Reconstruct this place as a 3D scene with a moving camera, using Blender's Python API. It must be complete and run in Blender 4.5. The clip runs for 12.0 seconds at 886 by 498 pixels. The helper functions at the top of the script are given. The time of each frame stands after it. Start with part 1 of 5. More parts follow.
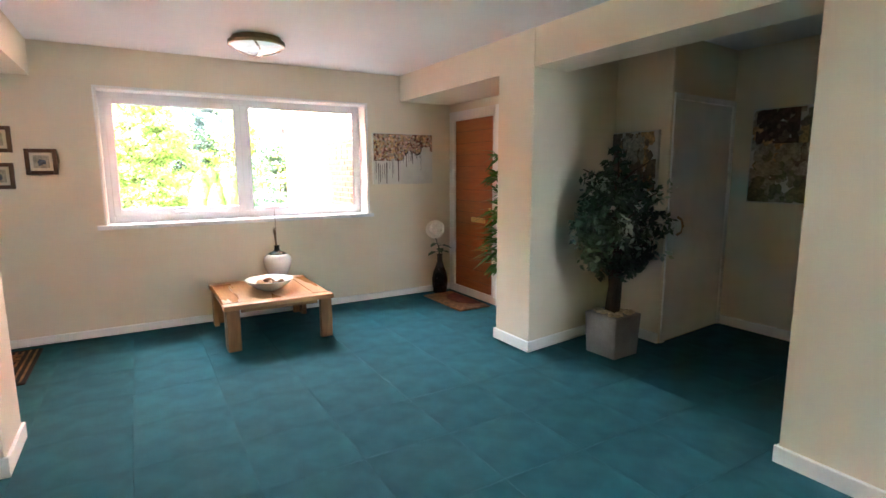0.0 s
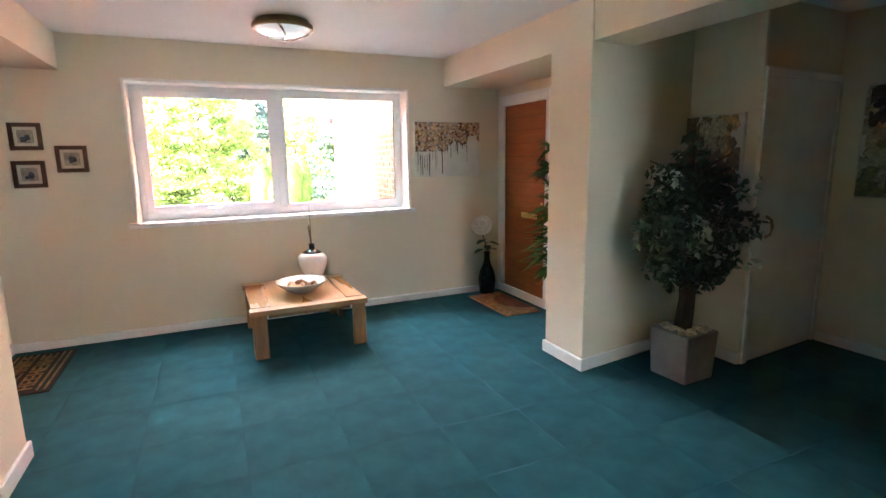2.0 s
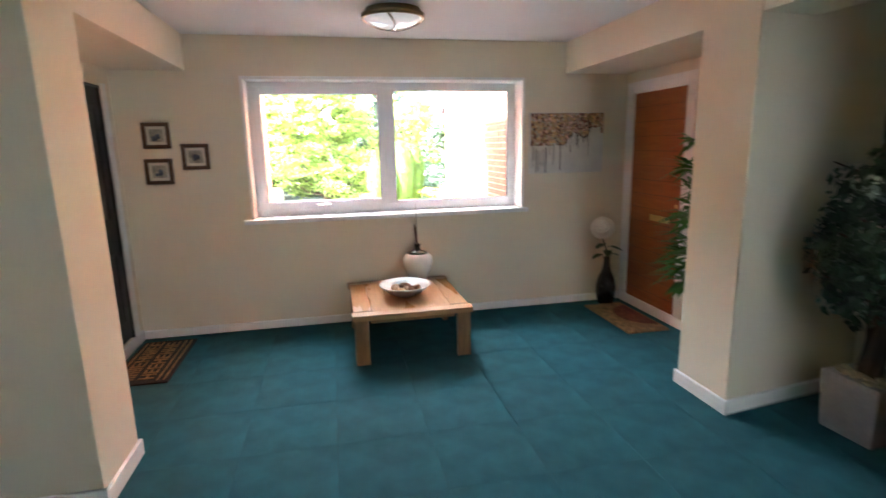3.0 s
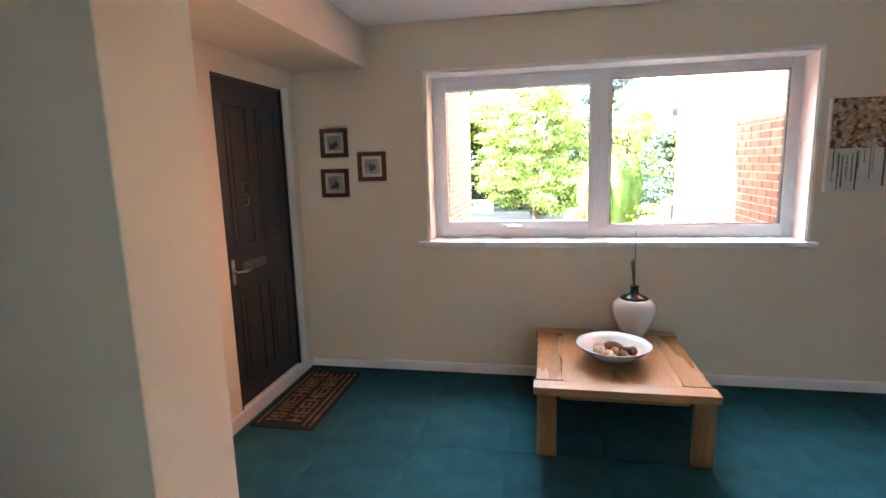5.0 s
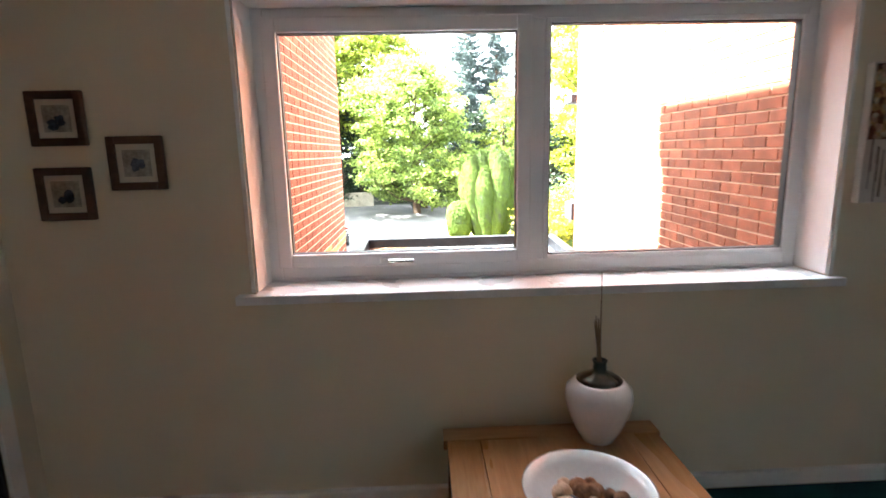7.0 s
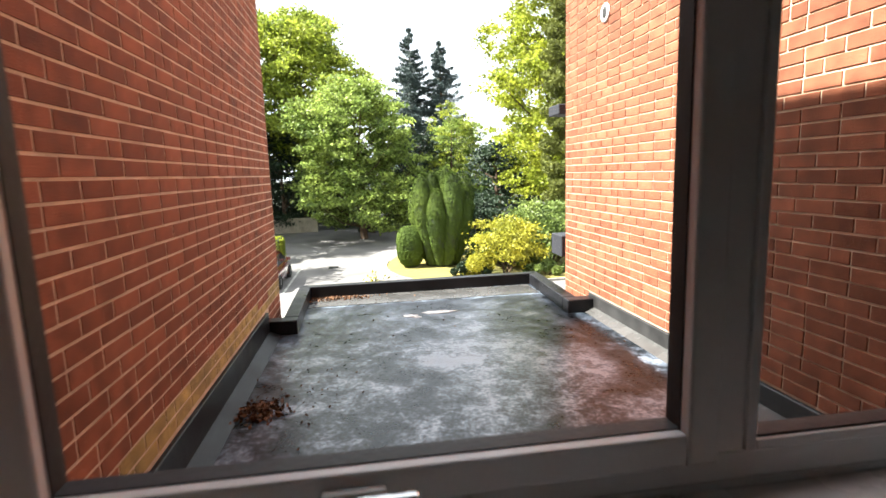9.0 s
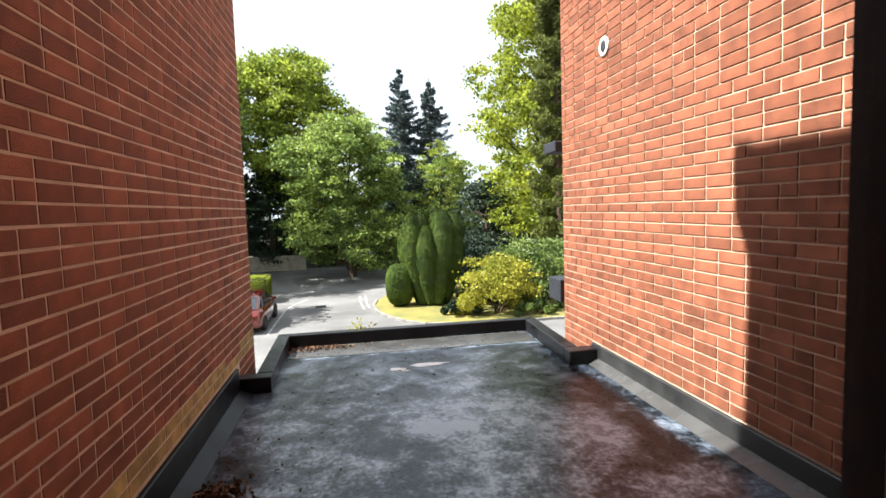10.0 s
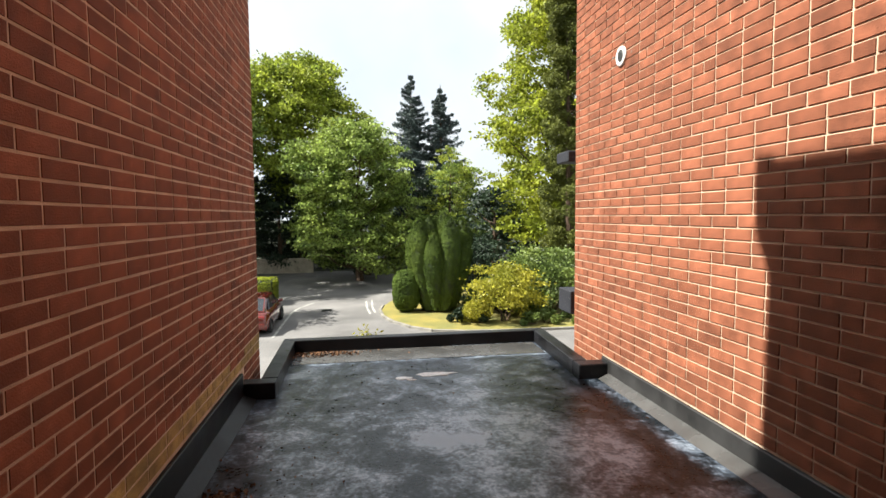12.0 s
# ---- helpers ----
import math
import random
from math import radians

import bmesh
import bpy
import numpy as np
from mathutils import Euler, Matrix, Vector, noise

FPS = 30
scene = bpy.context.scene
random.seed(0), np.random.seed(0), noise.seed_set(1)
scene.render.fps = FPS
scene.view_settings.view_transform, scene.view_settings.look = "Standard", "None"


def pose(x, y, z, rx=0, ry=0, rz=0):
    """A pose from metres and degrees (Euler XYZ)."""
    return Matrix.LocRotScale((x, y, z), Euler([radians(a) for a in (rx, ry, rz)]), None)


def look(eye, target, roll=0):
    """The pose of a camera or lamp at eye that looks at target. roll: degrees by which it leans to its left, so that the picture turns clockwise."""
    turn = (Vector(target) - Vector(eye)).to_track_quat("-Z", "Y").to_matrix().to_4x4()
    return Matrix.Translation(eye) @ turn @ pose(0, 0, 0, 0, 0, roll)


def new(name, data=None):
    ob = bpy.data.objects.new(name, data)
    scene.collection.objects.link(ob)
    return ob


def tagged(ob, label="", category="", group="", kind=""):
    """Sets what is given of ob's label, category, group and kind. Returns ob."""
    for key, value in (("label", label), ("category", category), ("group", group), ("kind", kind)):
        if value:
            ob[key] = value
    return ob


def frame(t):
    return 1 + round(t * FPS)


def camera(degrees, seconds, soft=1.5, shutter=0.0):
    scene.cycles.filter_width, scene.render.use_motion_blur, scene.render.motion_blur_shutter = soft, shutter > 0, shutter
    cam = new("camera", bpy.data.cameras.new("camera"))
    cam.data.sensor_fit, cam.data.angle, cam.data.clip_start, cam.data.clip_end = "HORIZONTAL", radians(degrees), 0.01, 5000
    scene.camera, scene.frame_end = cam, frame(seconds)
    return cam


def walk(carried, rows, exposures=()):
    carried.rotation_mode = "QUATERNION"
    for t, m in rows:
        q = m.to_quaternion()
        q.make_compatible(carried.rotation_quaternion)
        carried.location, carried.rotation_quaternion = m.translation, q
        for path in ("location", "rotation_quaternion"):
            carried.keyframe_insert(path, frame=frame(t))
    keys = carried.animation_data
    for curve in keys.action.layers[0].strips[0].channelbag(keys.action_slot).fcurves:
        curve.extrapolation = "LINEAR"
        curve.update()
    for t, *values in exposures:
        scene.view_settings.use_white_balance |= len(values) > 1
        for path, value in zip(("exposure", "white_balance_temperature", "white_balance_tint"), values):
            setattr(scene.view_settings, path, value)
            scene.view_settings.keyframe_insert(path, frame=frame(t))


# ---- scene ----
# ---------------------------------------------------------------- camera and walk
cam = camera(81.6, 12.0, soft=1.5, shutter=0.4)
PATH = [
    (0, (0.237, -5.293, 1.431), (1.246, -3.593, 1.13), -0.2),
    (0.5, (0.262, -5.236, 1.46), (1.216, -3.506, 1.149), -0.6),
    (1, (0.384, -5.157, 1.462), (1.257, -3.388, 1.136), -1.0),
    (1.5, (0.473, -5.081, 1.477), (1.288, -3.288, 1.127), -0.5),
    (2, (0.566, -4.955, 1.488), (1.372, -3.159, 1.134), -0.9),
    (2.5, (0.631, -4.774, 1.558), (1.305, -2.934, 1.158), -1.9),
    (3, (0.677, -4.6, 1.563), (1.081, -2.681, 1.168), -1.2),
    (3.5, (0.813, -4.349, 1.516), (0.815, -2.375, 1.198), 1.5),
    (3.7, (0.921, -4.262, 1.57), (0.737, -2.301, 1.22), 1.1),
    (5.5, (0.755, -3.23, 1.505), (0.367, -1.294, 1.185), -1.7),
    (6, (0.741, -2.868, 1.504), (0.719, -0.892, 1.2), -0.9),
    (6.5, (0.714, -2.475, 1.528), (0.81, -0.514, 1.144), -1.2),
    (7, (0.698, -2.073, 1.531), (0.769, -0.109, 1.16), -1.3),
    (7.2, (0.711, -1.898, 1.58), (0.762, 0.058, 1.163), -1.1),
    (8.8, (0.589, -0.713, 1.55), (0.84, 1.25, 1.262), -1.6),
    (9, (0.595, -0.571, 1.55), (0.874, 1.387, 1.256), -1.9),
    (9.5, (0.608, -0.334, 1.564), (0.937, 1.622, 1.306), -3.1),
    (10, (0.65, -0.177, 1.582), (0.975, 1.791, 1.428), -1.9),
    (10.5, (0.664, -0.111, 1.597), (0.96, 1.862, 1.467), -1.3),
    (11, (0.651, -0.094, 1.596), (0.939, 1.881, 1.467), -0.9),
    (11.5, (0.643, -0.104, 1.594), (0.938, 1.87, 1.471), -0.6),
    (12, (0.638, -0.112, 1.595), (0.936, 1.861, 1.466), -0.5),
]
walk(cam, [(t, look(eye, target, roll)) for t, eye, target, roll in PATH],
     exposures=((0, 7.25, 5850, 9), (1.5, 7.1, 5850, 9), (2.5, 6.9, 5850, 9), (3.6, 6.4, 5750, 9), (5.3, 6.3, 5650, 9), (6.2, 5.72, 5650, 9),
                (7.2, 5.15, 5950, 9), (8.8, 2.9, 6250, 10), (9.1, 2.55, 6200, 10), (9.5, 2.18, 5950, 10), (10.2, 1.82, 5950, 10), (12, 1.56, 6300, 10)))

# ---------------------------------------------------------------- sky and sun
SUN_AZ = math.atan2(-0.03, -1.0)          # the way towards the sun, seen from above
SUN_EL = radians(52)
to_sun = Vector((math.cos(SUN_AZ) * math.cos(SUN_EL), math.sin(SUN_AZ) * math.cos(SUN_EL), math.sin(SUN_EL)))
world = bpy.data.worlds.new("sky")
scene.world = world
world.use_nodes = True
wn = world.node_tree.nodes
sky = wn.new("ShaderNodeTexSky")
sky.sky_type, sky.sun_disc = "NISHITA", False
sky.sun_elevation, sky.sun_rotation = SUN_EL, math.pi / 2 - SUN_AZ
sky.dust_density, sky.air_density, sky.ozone_density = 6.0, 0.9, 1.0
# thin bright cloud over a hazy sky, with soft breaks
cloud, thin, veil = wn.new("ShaderNodeTexNoise"), wn.new("ShaderNodeMapRange"), wn.new("ShaderNodeMixRGB")
where = wn.new("ShaderNodeTexCoord")
cloud.inputs["Scale"].default_value, cloud.inputs["Detail"].default_value, cloud.inputs["Roughness"].default_value = 2.6, 6.0, 0.55
thin.inputs[1].default_value, thin.inputs[2].default_value, thin.inputs[3].default_value, thin.inputs[4].default_value = 0.34, 0.56, 0.72, 1.0
veil.inputs[2].default_value = (3.55, 3.6, 3.65, 1)
wl = world.node_tree.links
wl.new(where.outputs["Generated"], cloud.inputs["Vector"])
wl.new(cloud.outputs["Fac"], thin.inputs[0])
wl.new(thin.outputs[0], veil.inputs[0])
wl.new(sky.outputs[0], veil.inputs[1])
wl.new(veil.outputs[0], wn["Background"].inputs[0])
wn["Background"].inputs[1].default_value = 0.11
sun = new("sun", bpy.data.lights.new("sun", "SUN"))
sun.data.energy, sun.data.angle, sun.data.color = 5.0, radians(0.6), (1.0, 0.93, 0.82)
sun.matrix_world = look(to_sun * 60, (0, 0, 0))

# ---------------------------------------------------------------- materials
def material(name, base, rough=0.6, metal=0.0, vary=0.12, scale=3.0, fine=60.0, bump=0.15, tint=None, wear=0.0,
             stretch=(1, 1, 1), per_piece=0.0, island=0.0, spec=0.5, coat=0.0, depth=0.01):
    """A surface with a slow mottle (scale), a fine grain (fine) with relief, and, per piece, its own shade."""
    m = bpy.data.materials.new(name)
    m.use_nodes = True
    n, ln = m.node_tree.nodes, m.node_tree.links
    b = n["Principled BSDF"]
    co, mp = n.new("ShaderNodeTexCoord"), n.new("ShaderNodeMapping")
    ln.new(co.outputs["Object"], mp.inputs[0])
    mp.inputs["Scale"].default_value = stretch
    big, small = n.new("ShaderNodeTexNoise"), n.new("ShaderNodeTexNoise")
    for t, s, d in ((big, scale, 4), (small, fine, 3)):
        t.inputs["Scale"].default_value, t.inputs["Detail"].default_value = s, d
        ln.new(mp.outputs[0], t.inputs["Vector"])
    ramp = n.new("ShaderNodeMapRange")
    ramp.inputs[1].default_value, ramp.inputs[2].default_value = 0.3, 0.7
    ln.new(big.outputs["Fac"], ramp.inputs[0])
    mix = n.new("ShaderNodeMix")
    mix.data_type = "RGBA"
    lo = tint or tuple(c * (1 - 2 * vary) for c in base)
    hi = base if tint else tuple(min(1, c * (1 + vary)) for c in base)
    mix.inputs[6].default_value, mix.inputs[7].default_value = (*lo, 1), (*hi, 1)
    ln.new(ramp.outputs[0], mix.inputs[0])
    hsv = n.new("ShaderNodeHueSaturation")
    grain = n.new("ShaderNodeMapRange")
    grain.inputs[1].default_value, grain.inputs[2].default_value = 0.2, 0.8
    grain.inputs[3].default_value, grain.inputs[4].default_value = 1 - vary, 1 + vary
    ln.new(small.outputs["Fac"], grain.inputs[0])
    value = grain.outputs[0]
    if per_piece or island:
        info = n.new("ShaderNodeObjectInfo") if per_piece else n.new("ShaderNodeNewGeometry")
        k = per_piece or island
        pr = n.new("ShaderNodeMapRange")
        pr.inputs[3].default_value, pr.inputs[4].default_value = 1 - k, 1 + k
        ln.new(info.outputs["Random" if per_piece else "Random Per Island"], pr.inputs[0])
        mul = n.new("ShaderNodeMath")
        mul.operation = "MULTIPLY"
        ln.new(value, mul.inputs[0]), ln.new(pr.outputs[0], mul.inputs[1])
        value = mul.outputs[0]
    ln.new(mix.outputs[2], hsv.inputs["Color"]), ln.new(value, hsv.inputs["Value"])
    ln.new(hsv.outputs[0], b.inputs["Base Color"])
    rr = n.new("ShaderNodeMapRange")
    rr.inputs[3].default_value, rr.inputs[4].default_value = max(0.02, rough - 0.08 - wear), min(1, rough + 0.08 + wear)
    ln.new(big.outputs["Fac"], rr.inputs[0]), ln.new(rr.outputs[0], b.inputs["Roughness"])
    b.inputs["Metallic"].default_value, b.inputs["Specular IOR Level"].default_value = metal, spec
    b.inputs["Coat Weight"].default_value = coat
    if bump:
        bp = n.new("ShaderNodeBump")
        bp.inputs["Strength"].default_value, bp.inputs["Distance"].default_value = bump, depth
        ln.new(small.outputs["Fac"], bp.inputs["Height"]), ln.new(bp.outputs[0], b.inputs["Normal"])
    return m


def wood(name, light, dark, along="X", rough=0.42, scale=9.0, per_piece=0.06):
    m = material(name, light, rough, vary=0.08, scale=2.0, fine=90, bump=0.08, depth=0.003, per_piece=per_piece,
                 stretch={"X": (0.12, 1, 1), "Y": (1, 0.12, 1), "Z": (1, 1, 0.12)}[along])
    n, ln = m.node_tree.nodes, m.node_tree.links
    mp = [q for q in n if q.type == "MAPPING"][0]
    w = n.new("ShaderNodeTexNoise")
    w.inputs["Scale"].default_value, w.inputs["Detail"].default_value, w.inputs["Distortion"].default_value = scale * 2.2, 6, 1.6
    ln.new(mp.outputs[0], w.inputs["Vector"])
    r = n.new("ShaderNodeMapRange")
    r.inputs[1].default_value, r.inputs[2].default_value = 0.35, 0.68
    ln.new(w.outputs["Fac"], r.inputs[0])
    mix = [q for q in n if q.type == "MIX"][0]
    mix.inputs[6].default_value, mix.inputs[7].default_value = (*dark, 1), (*light, 1)
    ln.new(r.outputs[0], mix.inputs[0])
    return m


def leafy(name, base, dark, rough=0.5, trans=0.35, spread=0.35, spec=0.3):
    """Leaves: every leaf its own shade, light shining through the thin blade."""
    m = material(name, base, rough, vary=0.15, scale=0.6, fine=14, bump=0, tint=dark, island=spread, spec=spec)
    n, ln = m.node_tree.nodes, m.node_tree.links
    b = n["Principled BSDF"]
    hs = [q for q in n if q.type == "HUE_SAT"][0]
    tr, ms = n.new("ShaderNodeBsdfTranslucent"), n.new("ShaderNodeMixShader")
    ln.new(hs.outputs[0], tr.inputs["Color"])
    ms.inputs[0].default_value = trans
    ln.new(b.outputs[0], ms.inputs[1]), ln.new(tr.outputs[0], ms.inputs[2])
    ln.new(ms.outputs[0], n["Material Output"].inputs[0])
    return m


WALL = material("cream emulsion paint", (0.80, 0.72, 0.57), 0.75, vary=0.025, scale=1.2, fine=240, bump=0.12, depth=0.002)
CEIL = material("white ceiling paint", (0.86, 0.84, 0.82), 0.85, vary=0.02, scale=1.0, fine=260, bump=0.1, depth=0.002)
TRIM = material("white gloss paint", (0.88, 0.87, 0.84), 0.38, vary=0.03, scale=4, fine=90, bump=0.04, depth=0.002)
UPVC = material("white plastic frame", (0.80, 0.81, 0.82), 0.33, vary=0.02, scale=5, fine=120, bump=0.02, depth=0.001)
SILL = material("white gloss window board", (0.80, 0.80, 0.80), 0.28, vary=0.03, scale=5, fine=80, bump=0.03, depth=0.001)
RUBBER = material("black rubber gasket", (0.02, 0.02, 0.022), 0.6, vary=0.1)
SUBFLOOR = material("dark floor screed", (0.012, 0.022, 0.024), 0.95)
CARPET = material("teal needle-punch carpet", (0.029, 0.112, 0.136), 0.97, vary=0.12, scale=6.0, fine=420, bump=0.9, depth=0.004,
                  per_piece=0.03, spec=0.15)
BRICK = material("red facing brick", (0.25, 0.087, 0.046), 0.88, vary=0.20, scale=9, fine=130, bump=0.5, depth=0.006, per_piece=0.23, spec=0.25)
BRICKS = material("red facing brickwork", (0.25, 0.087, 0.046), 0.88, vary=0.20, scale=9, fine=130, bump=0.5, depth=0.006, island=0.23, spec=0.25)
MORTAR = material("sandy mortar", (0.62, 0.46, 0.33), 0.95, vary=0.14, scale=6, fine=200, bump=0.5, depth=0.004)
ALGAE = material("yellowed damp brick", (0.40, 0.27, 0.09), 0.9, vary=0.25, scale=8, fine=120, bump=0.5, depth=0.006, island=0.15)
OAK = wood("golden oak", (0.44, 0.245, 0.105), (0.36, 0.185, 0.073), "Y", 0.28)
# darker than OAK, with the backlit shade of legs and aprons put in
OAK_LEG = wood("golden oak upright grain with painted shade", (0.29, 0.150, 0.060), (0.21, 0.100, 0.038), "Z", 0.42)
DOORWOOD = wood("orange varnished veneer", (0.37, 0.108, 0.024), (0.31, 0.084, 0.018), "Y", 0.35, 7.0)
DARKDOOR = material("charcoal painted door", (0.022, 0.020, 0.024), 0.42, vary=0.12, scale=3, fine=120, bump=0.08, depth=0.002)
CHROME = material("polished chrome", (0.75, 0.74, 0.72), 0.18, metal=1.0, vary=0.05)
BRASS = material("polished brass", (0.80, 0.58, 0.26), 0.3, metal=1.0, vary=0.08)
BRONZE = material("brown bronze rim", (0.30, 0.20, 0.11), 0.35, metal=0.7, vary=0.1)
OPAL = material("white opal glass", (0.86, 0.86, 0.86), 0.12, vary=0.02, bump=0.0, coat=0.6)
OPAL.node_tree.nodes["Principled BSDF"].inputs["Emission Color"].default_value = (1.0, 0.97, 0.93, 1)
OPAL.node_tree.nodes["Principled BSDF"].inputs["Emission Strength"].default_value = 0.0035      # faint emission added so the dish looks white
CERAMIC = material("white glazed ceramic", (0.78, 0.79, 0.80), 0.18, vary=0.04, scale=6, bump=0.02, depth=0.001, coat=0.5)
BOWLGLAZE = material("pale blue-white glaze", (0.62, 0.68, 0.70), 0.22, vary=0.05, scale=6, bump=0.02, depth=0.001, coat=0.4)
PEWTER = material("green-black pewter glaze", (0.05, 0.06, 0.05), 0.2, metal=0.6, vary=0.2, scale=12)
BLACKGLASS = material("dark glazed pottery", (0.018, 0.017, 0.018), 0.25, vary=0.2, scale=10, bump=0.02)
REED = material("dried reed", (0.22, 0.14, 0.07), 0.8, vary=0.25)
POTP_A = material("pale dried pod", (0.62, 0.46, 0.32), 0.85, vary=0.2, scale=30, fine=160, bump=0.5, depth=0.004)
POTP_B = material("brown dried pod", (0.24, 0.13, 0.07), 0.9, vary=0.3, scale=30, fine=160, bump=0.6, depth=0.004)
POTP_C = material("blue-black pebble", (0.02, 0.03, 0.06), 0.3, vary=0.2, scale=30)
FRAMEWOOD = wood("dark walnut moulding", (0.13, 0.062, 0.026), (0.07, 0.03, 0.012), "X", 0.4)
MOUNT = material("cream picture mount", (0.66, 0.60, 0.50), 0.9, vary=0.04)
PRINT = material("grey-green sketch print", (0.42, 0.38, 0.31), 0.85, vary=0.25, scale=18, fine=70, bump=0.0)
INK = material("blue-grey print ink", (0.10, 0.12, 0.16), 0.85, vary=0.3, scale=30)
CANVAS = material("off-white canvas", (0.72, 0.69, 0.63), 0.9, vary=0.07, scale=5, fine=300, bump=0.3, depth=0.002)
DAB_RED = material("dusky red paint", (0.20, 0.075, 0.05), 0.7, vary=0.25, scale=30, island=0.3)
DAB_GOLD = material("ochre paint", (0.52, 0.34, 0.17), 0.7, vary=0.25, scale=30, island=0.3)
DAB_ROSE = material("pale rose paint", (0.58, 0.38, 0.30), 0.7, vary=0.2, scale=30, island=0.2)
DAB_DARK = material("umber paint", (0.045, 0.03, 0.024), 0.7, vary=0.25, scale=30, island=0.3)
DAB_CREAM = material("cream paint", (0.50, 0.45, 0.34), 0.7, vary=0.2, scale=30, island=0.2)
DAB_UMBER = material("soft umber paint", (0.10, 0.065, 0.048), 0.7, vary=0.25, scale=30, island=0.3)
DAB_DULL = material("faded brown paint", (0.20, 0.150, 0.105), 0.7, vary=0.2, scale=30, island=0.2)
DAB_MOSS = material("faded moss paint", (0.20, 0.205, 0.115), 0.7, vary=0.2, scale=30, island=0.2)
DAB_SAND = material("dull sand paint", (0.40, 0.36, 0.27), 0.7, vary=0.2, scale=30, island=0.2)
COIR = material("tan coir mat", (0.30, 0.165, 0.075), 0.97, vary=0.25, scale=20, fine=260, bump=0.9, depth=0.006)
COIR_RED = material("brick red coir", (0.17, 0.055, 0.03), 0.97, vary=0.25, scale=20, fine=260, bump=0.9, depth=0.006)
MATBLACK = material("black rubber and bristle", (0.016, 0.013, 0.012), 0.95, vary=0.3, scale=20, fine=260, bump=0.9, depth=0.005)
MATTAN = material("tan bristle lettering", (0.27, 0.155, 0.07), 0.97, vary=0.25, scale=20, fine=260, bump=0.9, depth=0.005)
STONEPOT = material("grey cast stone", (0.32, 0.31, 0.32), 0.85, vary=0.12, scale=4, fine=90, bump=0.35, depth=0.004)
PEBBLE = material("cream pebbles", (0.52, 0.44, 0.32), 0.7, vary=0.2, scale=20, island=0.25)
BARK = material("brown bark", (0.09, 0.055, 0.034), 0.95, vary=0.3, scale=6, fine=40, bump=1.0, depth=0.02, stretch=(1, 1, 0.25))
FICUS = leafy("dark green silk leaves", (0.085, 0.130, 0.070), (0.038, 0.066, 0.040), 0.35, 0.15, 0.45)
FICUS_PALE = leafy("variegated pale leaf edges", (0.55, 0.62, 0.48), (0.36, 0.44, 0.32), 0.4, 0.15, 0.3)
BAMBOO = leafy("bright green bamboo leaves", (0.085, 0.24, 0.045), (0.035, 0.12, 0.026), 0.4, 0.3, 0.4)
ROSE = material("cream silk petals", (0.92, 0.88, 0.78), 0.8, vary=0.06, scale=20, fine=80, bump=0.1)
STEM = material("dark green stem", (0.03, 0.05, 0.02), 0.6, vary=0.2)
RAIL = material("black handrail plastic", (0.012, 0.011, 0.011), 0.35, vary=0.1)
BAG = material("black nylon fabric", (0.010, 0.010, 0.011), 0.8, vary=0.2, scale=10, fine=300, bump=0.3, depth=0.002)
BAGRED = material("dark red nylon", (0.13, 0.012, 0.012), 0.7, vary=0.2, scale=10, fine=300, bump=0.3, depth=0.002)
PIPING = material("grey reflective piping", (0.45, 0.45, 0.44), 0.5, vary=0.1)
FLASH = material("black bitumen flashing", (0.012, 0.012, 0.014), 0.36, vary=0.25, scale=5, fine=70, bump=0.35, depth=0.005, wear=0.1, spec=0.25)
# lighter copy of FLASH, the sunlit grey put into the colour
FLASHG = material("grey flashing with painted sunlit tone", (0.030, 0.029, 0.029), 0.5, vary=0.25, scale=5, fine=70, bump=0.35, depth=0.005, wear=0.1)
# own felt tone that stands for sun along the roof edges
FILLET = material("felt in painted sunlit tone", (0.065, 0.064, 0.062), 0.26, vary=0.15, scale=4, fine=120, bump=0.3, depth=0.004, wear=0.15)
DARKBOX = material("dark blue-grey painted timber", (0.016, 0.017, 0.024), 0.75, vary=0.15)
LITTER = material("dead brown leaves", (0.12, 0.058, 0.026), 0.9, vary=0.25, scale=20, island=0.5)
ASPHALT = material("worn asphalt", (0.150, 0.142, 0.138), 0.9, vary=0.2, scale=0.5, fine=30, bump=0.3, depth=0.01)
WETFELT = material("damp black felt", (0.014, 0.015, 0.017), 0.5, vary=0.3, scale=5, fine=70, bump=0.4, depth=0.005, wear=0.1, spec=0.25)
KERB = material("pale concrete kerb", (0.22, 0.205, 0.18), 0.9, vary=0.2, scale=2, fine=50, bump=0.3, depth=0.006)
PAINTLINE = material("worn white road paint", (0.42, 0.41, 0.38), 0.8, vary=0.3, scale=3, fine=40)
LAWN = material("dry mown lawn", (0.25, 0.20, 0.045), 0.95, vary=0.22, scale=1.2, fine=25, bump=0.8, depth=0.04, tint=(0.13, 0.13, 0.035))
# base colour kept very dark to carry the shade under the trees
EARTH = material("earth and grass with painted shade", (0.030, 0.033, 0.018), 0.98, vary=0.3, scale=0.3, fine=6, bump=0.6, depth=0.05)
CARRED = material("dark red car paint", (0.13, 0.016, 0.010), 0.2, vary=0.04, bump=0.0, coat=1.0)
CARGLASS = material("tinted car glass", (0.018, 0.022, 0.028), 0.06, vary=0.03, bump=0.0, coat=1.0)
TYRE = material("black tyre rubber", (0.015, 0.015, 0.015), 0.8, vary=0.2)
ALLOY = material("silver alloy", (0.55, 0.55, 0.56), 0.3, metal=1.0, vary=0.1)
LAMPRED = material("red lamp lens", (0.30, 0.01, 0.008), 0.15, vary=0.05, bump=0.0, coat=1.0)
PALEPATCH = material("pale roof patch", (0.80, 0.80, 0.78), 0.6, vary=0.12, scale=12, fine=60)
